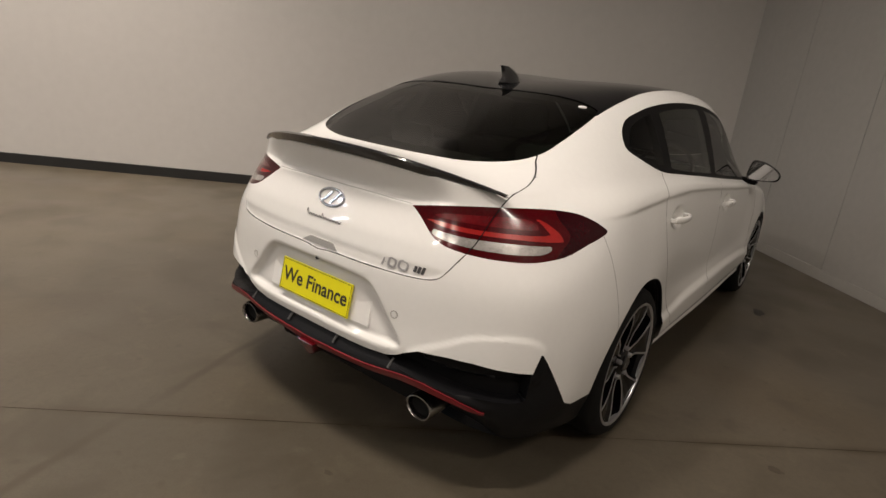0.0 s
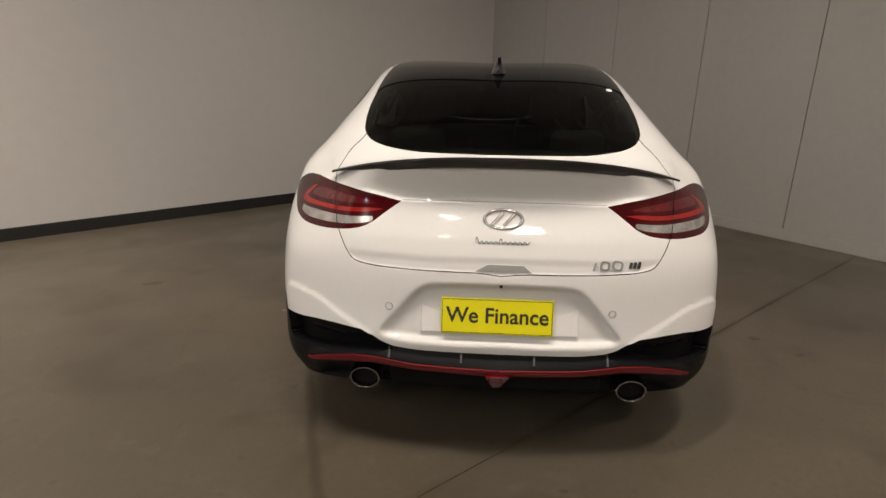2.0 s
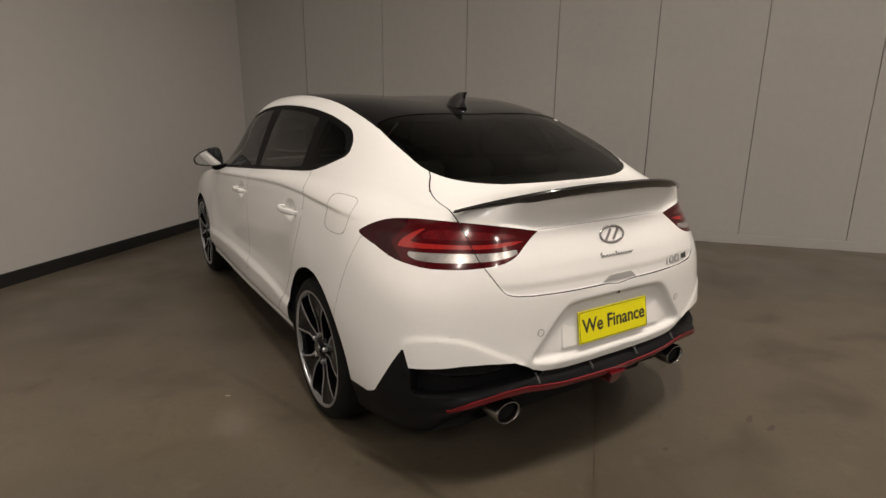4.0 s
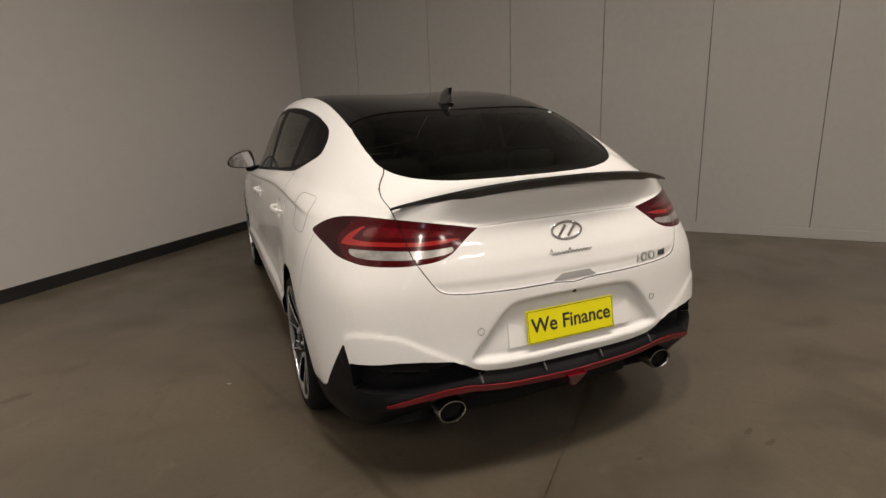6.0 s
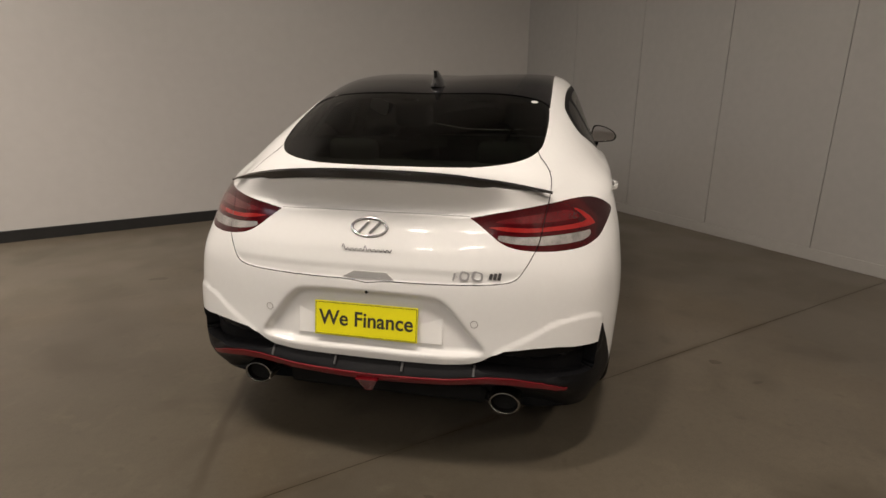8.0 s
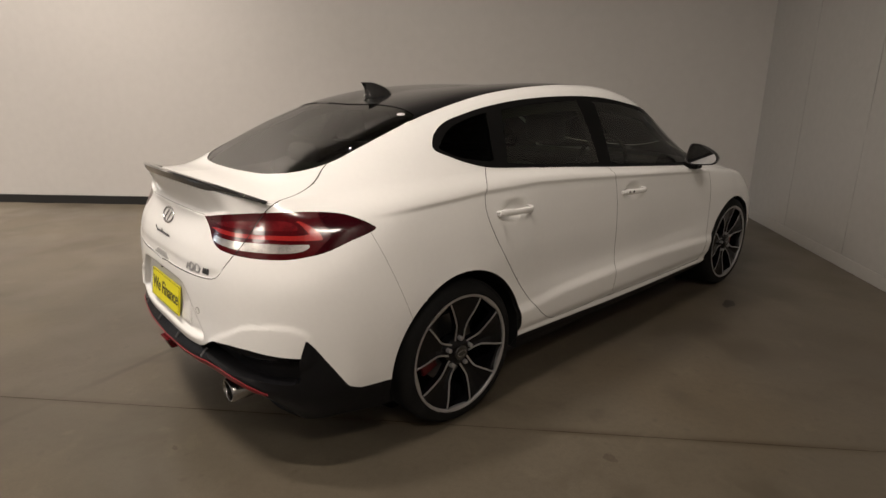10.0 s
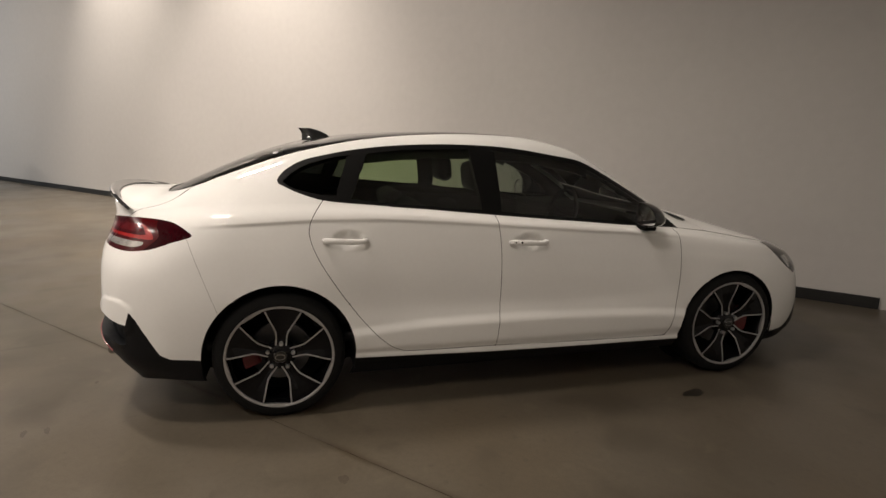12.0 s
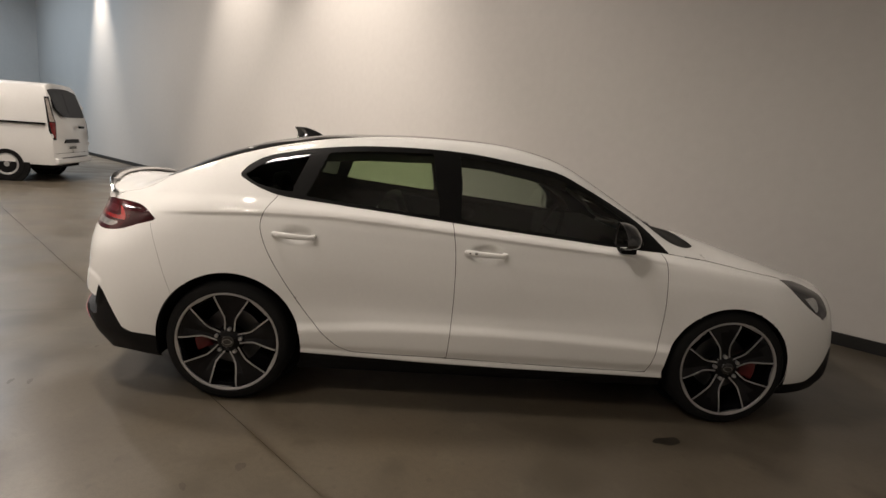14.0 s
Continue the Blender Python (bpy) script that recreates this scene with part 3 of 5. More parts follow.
loops["lamp_smoke"] = outline([(.93, 1.02), (.93, 1.02), (.915, .97), (.945, .92), (.915, .88), (.86, .82), (.86, .82), (1.2, .82), (1.2, .82), (1.2, 1.02), (1.2, 1.02)])
loops["duct"] = outline([(.37, .450), (.47, .430), (.567, .414), (.70, .401), (.80, .399), (.840, .408), (.840, .408), (.843, .56), (.843, .56), (.7, .62), (.45, .62), (.37, .50)])
loops["boot"] = BOOT_EDGE
loops["rear_window"] = outline([(0, .045), (.30, .043), (.47, .038), (.54, .030), (.554, -.03), (.558, -.16), (.553, -.28), (.538, -.38), (.485, -.472), (.39, -.533), (.25, -.572), (0, -.592), (-.25, -.572), (-.43, -.3), (-.25, .043)])
loops["roof"] = outline([(0, .0), (.30, .0), (.46, -.0), (.556, -.01), (.556, -.01), (.555, .20), (.55, .60), (.545, 1.0), (.52, 1.38), (.52, 1.38), (.4, 1.43), (0, 1.45), (-.4, 1.4), (-.4, .05)])
loops["screen"] = outline([(0, 1.45), (.4, 1.43), (.52, 1.38), (.52, 1.38), (.53, 1.7), (.54, 2.05), (.568, 2.20), (.63, 2.265), (.668, 2.33), (.655, 2.41), (.565, 2.50), (.45, 2.545), (0, 2.60), (-.4, 2.5), (-.4, 1.4)])
loops["headlamp_lens"] = outline([(3.07, .712), (3.07, .712), (3.165, .705), (3.17, .655), (3.14, .645)])
loops["lamp_inner"] = outline([(.45, .944), (.60, .938), (.80, .934), (.838, .938), (.826, .957), (.78, .966), (.65, .963), (.52, .956)])
loops["headlamp"] = outline([(2.93, .803), (2.93, .803), (3.06, .783), (3.17, .745), (3.25, .70), (3.25, .62), (3.20, .60), (3.20, .60), (3.08, .67)])
# lower black edge round the car: along a and height
EDGE_A = [0, .27, .36, .40, .43, .47, .57, .65, .72, .80, .846, .866, .874, .95, 1.02, 1.07, 1.16, 1.35, 1.7, 2.6, 3.6, 4.05, 4.54, 4.67, 4.73, 4.79, 4.86, 5.6]
EDGE_Z = [.456, .459, .466, .480, .500, .520, .528, .525, .515, .507, .503, .564, .564, .458, .364, .342, .336, .318, .29, .262, .252, .25, .236, .240, .275, .34, .42, .44]


def edge_at(a):
    return np.interp(a, EDGE_A, EDGE_Z)


RED_A, RED_Z = [0, .28, .42, .50, .60, .66, .70], [.400, .404, .415, .410, .389, .368, .354]
RED_W = [0, .5, .66, .70], [.0155, .0135, .008, .003]
ARCH = [(0.004, .322, .368), (2.637, .312, .348)]


def side_loop(name):
    return lambda p: np.where(p[:, 0] > .3, signed(p[:, 1:3], loops[name]), 1.0)


def tail_loop(name):
    return lambda p: np.where(p[:, 1] < -.2, signed(p[:, (0, 2)], loops[name]), 1.0)


def wrap_loop(name):
    return lambda p: np.where(p[:, 3] < 2.0, signed(p[:, (3, 2)], loops[name]), 1.0)


def top_loop(name):
    return lambda p: np.where(p[:, 2] > .9, signed(p[:, :2], loops[name]), 1.0)


def arch_field(k):
    cy, cz, r = ARCH[k]
    return lambda p: np.where(p[:, 0] > .5, np.hypot(p[:, 1] - cy, p[:, 2] - cz) - r, 1.0)


def trim_field(p):
    return p[:, 2] - edge_at(p[:, 3])


GAPS = {"boot": .0016, "rear_door": .0016, "front_door": .0016, "seam": .0009, "bonnet": .0012, "notch": .0016}


def gap(name):
    return (lambda p: fields[name](p) - GAPS[name]), (lambda p: fields[name](p) + GAPS[name])


def seam_field(p):
    """The joint between bumper and rear wing, from the lamp's tip down to the wheel arch."""
    line = -.405 + (p[:, 2] - .93) * -.36
    return np.where((p[:, 2] < .925) & (p[:, 2] > .5) & (p[:, 0] > .6) & (p[:, 1] < .3), p[:, 1] - line, 1.0)


def bonnet_field(p):
    y = p[:, 1]
    return np.where((y > 2.24) & (y < 2.96) & (p[:, 0] > .5), p[:, 2] - np.interp(y, [2.24, 2.5, 2.95], [.912, .879, .801]) - .004, 1.0)


def cowl_field(p):
    """The black band along the windscreen's foot."""
    return np.where((p[:, 1] > 1.9) & (p[:, 1] < 2.7) & (p[:, 2] > .85), 2.10 + .32 * (1 - (p[:, 0] / .64) ** 2) - p[:, 1], 1.0)


def red_field(p):
    return np.where(p[:, 3] < .70, np.abs(p[:, 2] - np.interp(p[:, 3], RED_A, RED_Z)) - np.interp(p[:, 3], *RED_W), 1.0)


fields = {"arch_rear": arch_field(0), "arch_front": arch_field(1), "trim": trim_field, "lamp": wrap_loop("lamp"), "boot": tail_loop("boot"),
          "rear_window": top_loop("rear_window"), "roof": top_loop("roof"), "screen": top_loop("screen"), "window": side_loop("window"),
          "quarter_glass": side_loop("quarter_glass"), "rear_glass": side_loop("rear_glass"), "front_glass": side_loop("front_glass"),
          "rear_door": side_loop("rear_door"), "front_door": side_loop("front_door"), "headlamp": lambda p: np.where(p[:, 0] > .6, signed(p[:, 1:3], loops["headlamp"]), 1.0), "headlamp_lens": lambda p: np.where(p[:, 0] > .6, signed(p[:, 1:3], loops["headlamp_lens"]), 1.0), "lamp_inner": wrap_loop("lamp_inner"), "cowl": cowl_field, "notch": lambda p: np.where((p[:, 0] > .66) & (p[:, 0] < .752) & (p[:, 2] > .85), p[:, 1] - 2.505, 1.0), "lamp_clear": wrap_loop("lamp_clear"), "lamp_guide": wrap_loop("lamp_guide"), "lamp_smoke": wrap_loop("lamp_smoke"),
          "duct": wrap_loop("duct"), "red": red_field,
          "seam": seam_field, "bonnet": bonnet_field}
for name in ("arch_rear", "arch_front", "trim", "lamp", "rear_window", "roof", "screen", "window", "quarter_glass", "rear_glass", "front_glass", "headlamp"):
    cut(fields[name])
for name in ("lamp_clear", "lamp_guide", "lamp_inner", "lamp_smoke", "duct", "headlamp_lens", "cowl"):
    cut(fields[name])
cut(lambda p: np.where(p[:, 3] < .70, p[:, 2] - np.interp(p[:, 3], RED_A, RED_Z) - np.interp(p[:, 3], *RED_W), 1.0))
cut(lambda p: np.where(p[:, 3] < .70, p[:, 2] - np.interp(p[:, 3], RED_A, RED_Z) + np.interp(p[:, 3], *RED_W), 1.0))
for name in ("boot", "rear_door", "front_door", "seam", "bonnet", "notch"):
    for g in gap(name):
        cut(g)
body_bm.normal_update()
NORMAL = {}
for v in body_bm.verts:
    n = v.normal.copy()
    if abs(v.co.x) < 1e-4:
        n.x = 0
        n.normalize()
    NORMAL[v] = n
flip = NORMAL[max(body_bm.verts, key=lambda v: v.co.x)].x < 0
body_bm.faces.ensure_lookup_table()
centres = np.array([(*f.calc_center_median(), sum(v[layer_a] for v in f.verts) / len(f.verts)) for f in body_bm.faces])
F = {k: fn(centres) for k, fn in fields.items()}
region = np.full(len(centres), "body", dtype=object)
upper = F["window"] > 0


def assign(mask, name):
    region[mask & (region == "body")] = name


assign((F["arch_rear"] < 0) | (F["arch_front"] < 0), "open")
assign((np.abs(F["boot"]) < GAPS["boot"]) & (F["lamp"] < 0) & (centres[:, 2] < .99), "gap")
assign((F["trim"] < 0) & (F["red"] < 0), "red")
assign((F["trim"] < 0) & (F["duct"] < 0), "duct")
assign(F["trim"] < 0, "trim")
for g in ("lamp_clear", "lamp_guide", "lamp_smoke", "lamp_inner"):
    assign((F["lamp"] < 0) & (F[g] < 0), g)
assign(F["lamp"] < 0, "lamp")
assign((F["headlamp"] < 0) & (F["headlamp_lens"] < 0), "headlamp_lens")
assign(F["headlamp"] < 0, "headlamp")
assign((F["rear_window"] < 0), "rear_window")
assign((F["screen"] < 0) & (F["cowl"] < 0), "cowl")
assign((F["screen"] < 0), "screen")
assign((F["roof"] < 0), "roof")
for g in ("quarter_glass", "rear_glass", "front_glass"):
    assign(F[g] < 0, g)
assign(F["window"] < 0, "frame")
assign(np.abs(F["seam"]) < GAPS["seam"], "seam")
for g in ("boot", "bonnet", "rear_door", "front_door", "notch"):
    assign((np.abs(F[g]) < GAPS[g]), "gap")
assign(F["boot"] < 0, "boot")
assign(F["rear_door"] < 0, "rear_door")
assign(F["front_door"] < 0, "front_door")
assign((centres[:, 1] < -.405 - (centres[:, 2] - .93) * .36) & (centres[:, 2] < .95) & (centres[:, 3] < 1.6), "bumper")
REGION = {}
for f, r in zip(body_bm.faces, region):
    REGION.setdefault(r, []).append(f)


def panel(name, keys, mat, parent, label="", both=True, side=1, inset=0.0, where=None, walls=False):
    """One panel of the car from the faces of some regions; both: joined with its mirror image, else one side alone; walls: its edges run back to the surface."""
    index, verts, normals, faces = {}, [], [], []
    chosen = [f for key in keys for f in REGION.get(key, ()) if not where or where(f.calc_center_median())]
    inside = set(chosen)
    depth = inset if callable(inset) else (lambda v: inset)

    def point(v, sgn, d, tag):
        k = (v, 0 if abs(v.co.x) < 1e-4 else sgn, tag)
        if k not in index:
            index[k] = len(verts)
            n = NORMAL[v] * (-1 if flip else 1)
            c = v.co - n * d
            verts.append((c.x * sgn, c.y, c.z))
            normals.append((n.x * sgn, n.y, n.z))
        return index[k]

    for sgn in ((1, -1) if both else (side,)):
        for f in chosen:
            ids = [point(v, sgn, depth(v), 0) for v in f.verts]
            order = ids if (sgn > 0) != flip else ids[::-1]
            if len(set(order)) > 2:
                faces.append(order)
            if walls:
                for e in f.edges:
                    if abs(e.verts[0].co.x) < 1e-4 and abs(e.verts[1].co.x) < 1e-4:
                        continue
                    if sum(g in inside for g in e.link_faces) == 1:
                        p, q = e.verts
                        base = 0.012 if inset == inset and not callable(inset) and inset < 0 else 0.0
                        faces.append([point(p, sgn, depth(p), 1), point(q, sgn, depth(q), 1), point(q, sgn, base, 2), point(p, sgn, base, 2)])
    return link_mesh(name, verts, faces, mat, parent, label, True, None if walls else normals)


car = tagged(new("car"), "white five-door fastback car with black roof, parked on the concrete", "car")
panel("body", ["body"], M_PAINT, car, "glossy white painted body shell")
panel("bumper", ["bumper"], M_PAINT, car, "white painted rear bumper")
panel("boot_lid", ["boot"], M_PAINT, car, "white painted boot lid")


def lip(v):
    """How far the valance lies behind the pressed surface: a lip stands out at the red strip, the rest tucks under."""
    a, z = v[layer_a], v.co.z
    rise = z - float(np.interp(a, RED_A, RED_Z))
    d = float(np.interp(rise, [-.12, -.06, -.03, -.013, .013, .022, .034, .050, .060], [.05, .03, .0, -.026, -.030, -.022, .006, .022, .024]))
    if rise > 0 and a > .40:
        d = min(d, 0.0)
    k = float(np.interp(a, [0, .42, .60], [1.15, .7, .6])) * (1 - smooth01((a - .60) / .18))
    return d * float(k) if a < 1.0 else 0.0


def duct_depth(v):
    return .05


panel("lower_trim", ["trim"], M_TRIM, car, "black plastic sills and valance", inset=lip, walls=True)
panel("roof_panel", ["roof"], M_ROOF, car, "gloss black roof panel")
panel("shut_line", ["gap"], M_GAP, car, "dark shut lines between panels", inset=0.006)
for s in (1, -1):
    panel("bumper_seam", ["seam"], M_SEAM, car, "faint seam between bumper and wing", False, s, inset=0.001)
for s in (1, -1):
    panel("air_duct", ["duct"], M_TRIM, car, "black recessed corner duct", False, s, inset=duct_depth, walls=True)
panel("red_strip", ["red"], M_REDPAINT, car, "thin red strip across the valance", inset=lambda v: lip(v) - .004, walls=True)
panel("rear_window", ["rear_window"], M_REARGLASS, car, "dark tinted rear window", inset=0.003)
panel("windscreen", ["screen"], M_SCREEN, car, "clear windscreen")
panel("windscreen_cowl", ["cowl"], M_BAND, car, "black band at the foot of the windscreen", inset=0.004)
for s in (1, -1):
    panel("front_door", ["front_door"], M_PAINT, car, "white painted front door", False, s)
    panel("rear_door", ["rear_door"], M_PAINT, car, "white painted rear door", False, s)
    panel("window_frame", ["frame"], M_FRAME, car, "black window surround and pillars", False, s)
    panel("front_door_glass", ["front_glass"], M_GLASS, car, "tinted front door glass", False, s)
    panel("rear_door_glass", ["rear_glass"], M_REARDOORGLASS, car, "tinted rear door glass", False, s)
    panel("quarter_glass", ["quarter_glass"], M_QUARTER, car, "dark quarter glass", False, s)
    lamp = panel("tail_lamp", ["lamp"], M_LENSRED, car, "red tail lamp with clear lower band", False, s)
    panel("clear_lens", ["lamp_clear"], M_LENSCLEAR, lamp, "clear reversing lens", False, s)
    panel("light_guide", ["lamp_guide"], M_LENSBRIGHT, lamp, "bright red light guide", False, s)
    panel("smoked_lens", ["lamp_smoke"], M_LENSDARK, lamp, "dark smoked outer lens", False, s)
    panel("inner_lens", ["lamp_inner"], M_LENSINNER, lamp, "deep red inner lens", False, s)
    front_lamp = panel("headlamp", ["headlamp"], M_HEADLAMP, car, "dark headlamp", False, s)
    panel("projector_lens", ["headlamp_lens"], M_HEADLENS, front_lamp, "clear projector lens", False, s)
# dark lining inside the shell
panel("lining", ["body", "boot", "rear_door", "front_door", "roof", "frame", "gap", "bumper", "lamp", "lamp_clear", "lamp_guide", "lamp_smoke", "lamp_inner", "headlamp"], M_CABIN, car, "black cabin lining", inset=0.03, where=lambda c: c.z > .35 and -.74 < c.y < 2.35)

# ---- wheels ----
def spoke_edge(r):
    return np.interp(r, [.040, .05, .062, .10, .13, .165, .205, .250], [.008, .019, .0245, .025, .029, .045, .065, .086])


def wheel(cy, side, caliper, roll):
    w = new("wheel")
    w.parent = car
    w.matrix_local = Matrix.Translation((0.885 * side, cy, 0.322)) @ (Matrix.Identity(4) if side > 0 else pose(0, 0, 0, 0, 0, 180))
    part("tyre", lathe([(-.215, .25), (-.215, .285), (-.20, .312), (-.175, .321), (-.05, .321), (-.022, .313), (-.003, .292), (-.002, .268), (-.012, .258), (-.215, .25)], 72), M_RUBBER, w, "low black tyre", smooth=True, angle=40)
    rim = part("rim", lathe([(-.19, .240), (-.05, .236), (-.03, .241), (-.012, .250), (-.006, .2535), (-.004, .264), (-.008, .268), (-.02, .262), (-.19, .255)], 80), M_RIMBLACK, w, "gloss black alloy rim", smooth=True, angle=30)
    part("rim_edge", lathe([(-.012, .2505), (-.0045, .2515), (-.002, .2560), (-.0022, .2630), (-.008, .2640)], 80), M_ALLOY, w, "thin machined silver edge", smooth=True, angle=40)
    part("barrel", lathe([(-.185, .237), (-.035, .234), (-.035, .236), (-.185, .239)], 48), M_RIMBLACK, w, smooth=True, angle=40)
    part("brake_disc", lathe([(-.115, .05), (-.110, .06), (-.110, .150), (-.134, .150), (-.134, .05)], 48), M_STEEL, w, "steel brake disc", smooth=True, angle=40)
    bm = bmesh.new()
    k = []
    for i in range(13):
        a = radians(-24 + 48 * i / 12)
        for x, r in ((-.060, .10), (-.060, .185), (-.145, .185), (-.145, .10)):
            k.append(bm.verts.new((x, caliper * side * r * math.cos(a), r * math.sin(a))))
    for i in range(12):
        for j in range(4):
            bm.faces.new((k[4 * i + j], k[4 * i + (j + 1) % 4], k[4 * i + 4 + (j + 1) % 4], k[4 * i + 4 + j]))
    bm.faces.new(k[:4])
    bm.faces.new(k[-4:][::-1])
    bmesh.ops.bevel(bm, geom=bm.edges[:], offset=0.006, segments=1, affect="EDGES")
    part("caliper", bm, M_CALIPER, w, "red brake caliper")
    part("hub", lathe([(-.08, .075), (-.045, .073), (-.030, .062), (-.022, .045), (-.020, .034), (-.080, .034)], 40), M_RIMBLACK, w, smooth=True, angle=40)
    cap = part("centre_cap", lathe([(-.04, .033), (-.014, .033), (-.011, .030), (-.010, .0)], 32), M_GLOSSBLACK, w, "black centre cap", smooth=True, angle=40)
    badge = lathe([(-.0095, .017), (-.0075, .017), (-.0075, .020), (-.0095, .020)], 28)
    bmesh.ops.scale(badge, vec=(1, 1.25, 0.75), verts=badge.verts[:])
    part("emblem", badge, M_CHROME, w, "plain oval emblem")
    rs = np.linspace(.041, .2485, 22)
    for i in range(5):
        turn = Matrix.Rotation(2 * math.pi * i / 5 + radians(roll), 3, "X")
        # solid black spoke
        bm = bmesh.new()
        rows = []
        for r in rs:
            h = spoke_edge(r)
            x = -.030 + .024 * smooth01((r - .05) / .19)
            rad = math.sqrt(max(r * r - h * h, 1e-6))
            rows.append([bm.verts.new(turn @ Vector(c)) for c in ((x - .032, -h, rad), (x, -h, rad), (x - .007, -h * .35, r), (x - .007, h * .35, r), (x, h, rad), (x - .032, h, rad))])
        for p, q in zip(rows, rows[1:]):
            for j in range(5):
                bm.faces.new((p[j], p[j + 1], q[j + 1], q[j]))
        bm.faces.new(rows[0])
        part("spoke", bm, M_RIMBLACK, w, "gloss black spoke with silver edges")
        # machined edge: down one side, round the nut, up the other
        pts = [(-spoke_edge(r), r) for r in rs[::-1]] + [(spoke_edge(r), r) for r in rs]
        path = []
        for h, r in pts:
            x = -.030 + .024 * smooth01((r - .05) / .19) + .0015
            rad = math.sqrt(max(r * r - h * h, 1e-6))
            path.append(Vector((x, h, rad)))
        bm = bmesh.new()
        rows = []
        for j, p in enumerate(path):
            t = (path[min(j + 1, len(path) - 1)] - path[max(j - 1, 0)]).normalized()
            o = t.cross(Vector((1, 0, 0))).normalized() * .0036
            rows.append([bm.verts.new(turn @ (p + o * a + Vector((b, 0, 0)))) for a, b in ((-1, -.0025), (-1, 0), (1, 0), (1, -.0025))])
        for p, q in zip(rows, rows[1:]):
            for j in range(3):
                bm.faces.new((p[j], p[j + 1], q[j + 1], q[j]))
        part("spoke_edge", bm, M_ALLOY, w, "machined silver edge")
        seg = bmesh.new()
        gap = radians(36)
        arc = []
        for k in range(9):
            a = gap + radians(-11.5 + 23 * k / 8)
            lo = .2445 + .004 * abs(k - 4) / 4
            arc.append([seg.verts.new(turn @ Vector((x, r * math.sin(a), r * math.cos(a)))) for x, r in ((-.020, lo), (-.005, lo), (-.003, .256), (-.020, .256))])
        for p, q in zip(arc, arc[1:]):
            for j in range(3):
                seg.faces.new((p[j], p[j + 1], q[j + 1], q[j]))
        part("rim_segment", seg, M_ALLOY, w)
        nut = lathe([(-.035, .010), (-.018, .010), (-.014, .0085), (-.014, .0)], 12)
        bmesh.ops.transform(nut, matrix=(turn @ Matrix.Identity(3)).to_4x4() @ Matrix.Translation((0, 0, .064)), verts=nut.verts[:])
        part("wheel_nut", nut, M_ALLOY, w, "wheel nut")
    return w


for cy, cal, roll in ((0.0, -1, -5), (2.65, 1, 13)):
    for s in (1, -1):
        wheel(cy, s, cal, roll)
        liner = lathe([(.86, .372 if cy < 1 else .352), (.60, .366 if cy < 1 else .346), (.60, .0)], 48)
        bmesh.ops.delete(liner, geom=[f for f in liner.faces if f.calc_center_median().z < -.10 and abs(f.normal.x) < .5], context="FACES")
        ob = part("arch_liner", liner, M_DARK, car, "black wheel arch liner", smooth=True, angle=40)
        ob.matrix_local = Matrix.Translation((0, cy + (.004 if cy < 1 else -.013), .318)) @ Matrix.Diagonal((s, 1, 1, 1))
part("underbody", box(-.60, -.62, .17, .60, 3.30, .33, .03), M_DARK, car, "dark underbody")

# ---- car details ----
from mathutils.bvhtree import BVHTree
skin = BVHTree.FromBMesh(body_bm)


def skin_at(origin, way):
    """The place and outward normal where a ray meets the right half of the skin (mirrored for the left)."""
    o, d = Vector(origin), Vector(way)
    s = -1 if o.x < 0 or (abs(o.x) < 1e-6 and d.x < 0) else 1
    p, n, _, _ = skin.ray_cast(Vector((o.x * s, o.y, o.z)), Vector((d.x * s, d.y, d.z)))
    if n.dot(Vector((d.x * s, d.y, d.z))) > 0:
        n = -n
    return Vector((p.x * s, p.y, p.z)), Vector((n.x * s, n.y, n.z))


def tail_at(x, z):
    x = x if abs(x) > 1e-3 else 1e-3
    return skin_at((x, -2.0, z), (0, 1, 0))


def side_at(y, z, s=1):
    return skin_at((2.0 * s, y, z), (-s, 0, 0))


def top_at(x, y):
    x = x if abs(x) > 1e-3 else 1e-3
    return skin_at((x, y, 2.5), (0, 0, -1))


# boot lip spoiler: flat black blade along the deck's rear edge
def spoiler():
    bm = bmesh.new()
    rows = []
    n = 49
    for i in range(n):
        q = -1 + 2 * i / (n - 1)
        x = .600 * q
        e = 1 - abs(q) ** 2.2
        taper = max(.05, min(1.0, (1 - abs(q)) / .40) ** .75)
        y = -.884 + .187 * abs(q) ** 2.3
        z = 1.115 - .083 * abs(q) ** 2.5
        top = [(y + .045 * taper + .004, z - .012 * taper - .006), (y + .02, z + .001), (y + .006, z + .002 * taper), (y, z - .003 * taper), (y + .003, z - .014 * taper - .003), (y + .012, z - .027 * taper - .004), (y + .035, z - .034 * taper - .006)]
        rows.append([bm.verts.new((x, a, b)) for a, b in top])
    for p, r in zip(rows, rows[1:]):
        for j in range(len(p)):
            bm.faces.new((p[j], p[(j + 1) % len(p)], r[(j + 1) % len(p)], r[j]))
    bm.faces.new(rows[0])
    bm.faces.new(rows[-1][::-1])
    return part("spoiler", bm, M_GLOSSBLACK, car, "gloss black boot lip spoiler", smooth=True, angle=35)


spoiler()


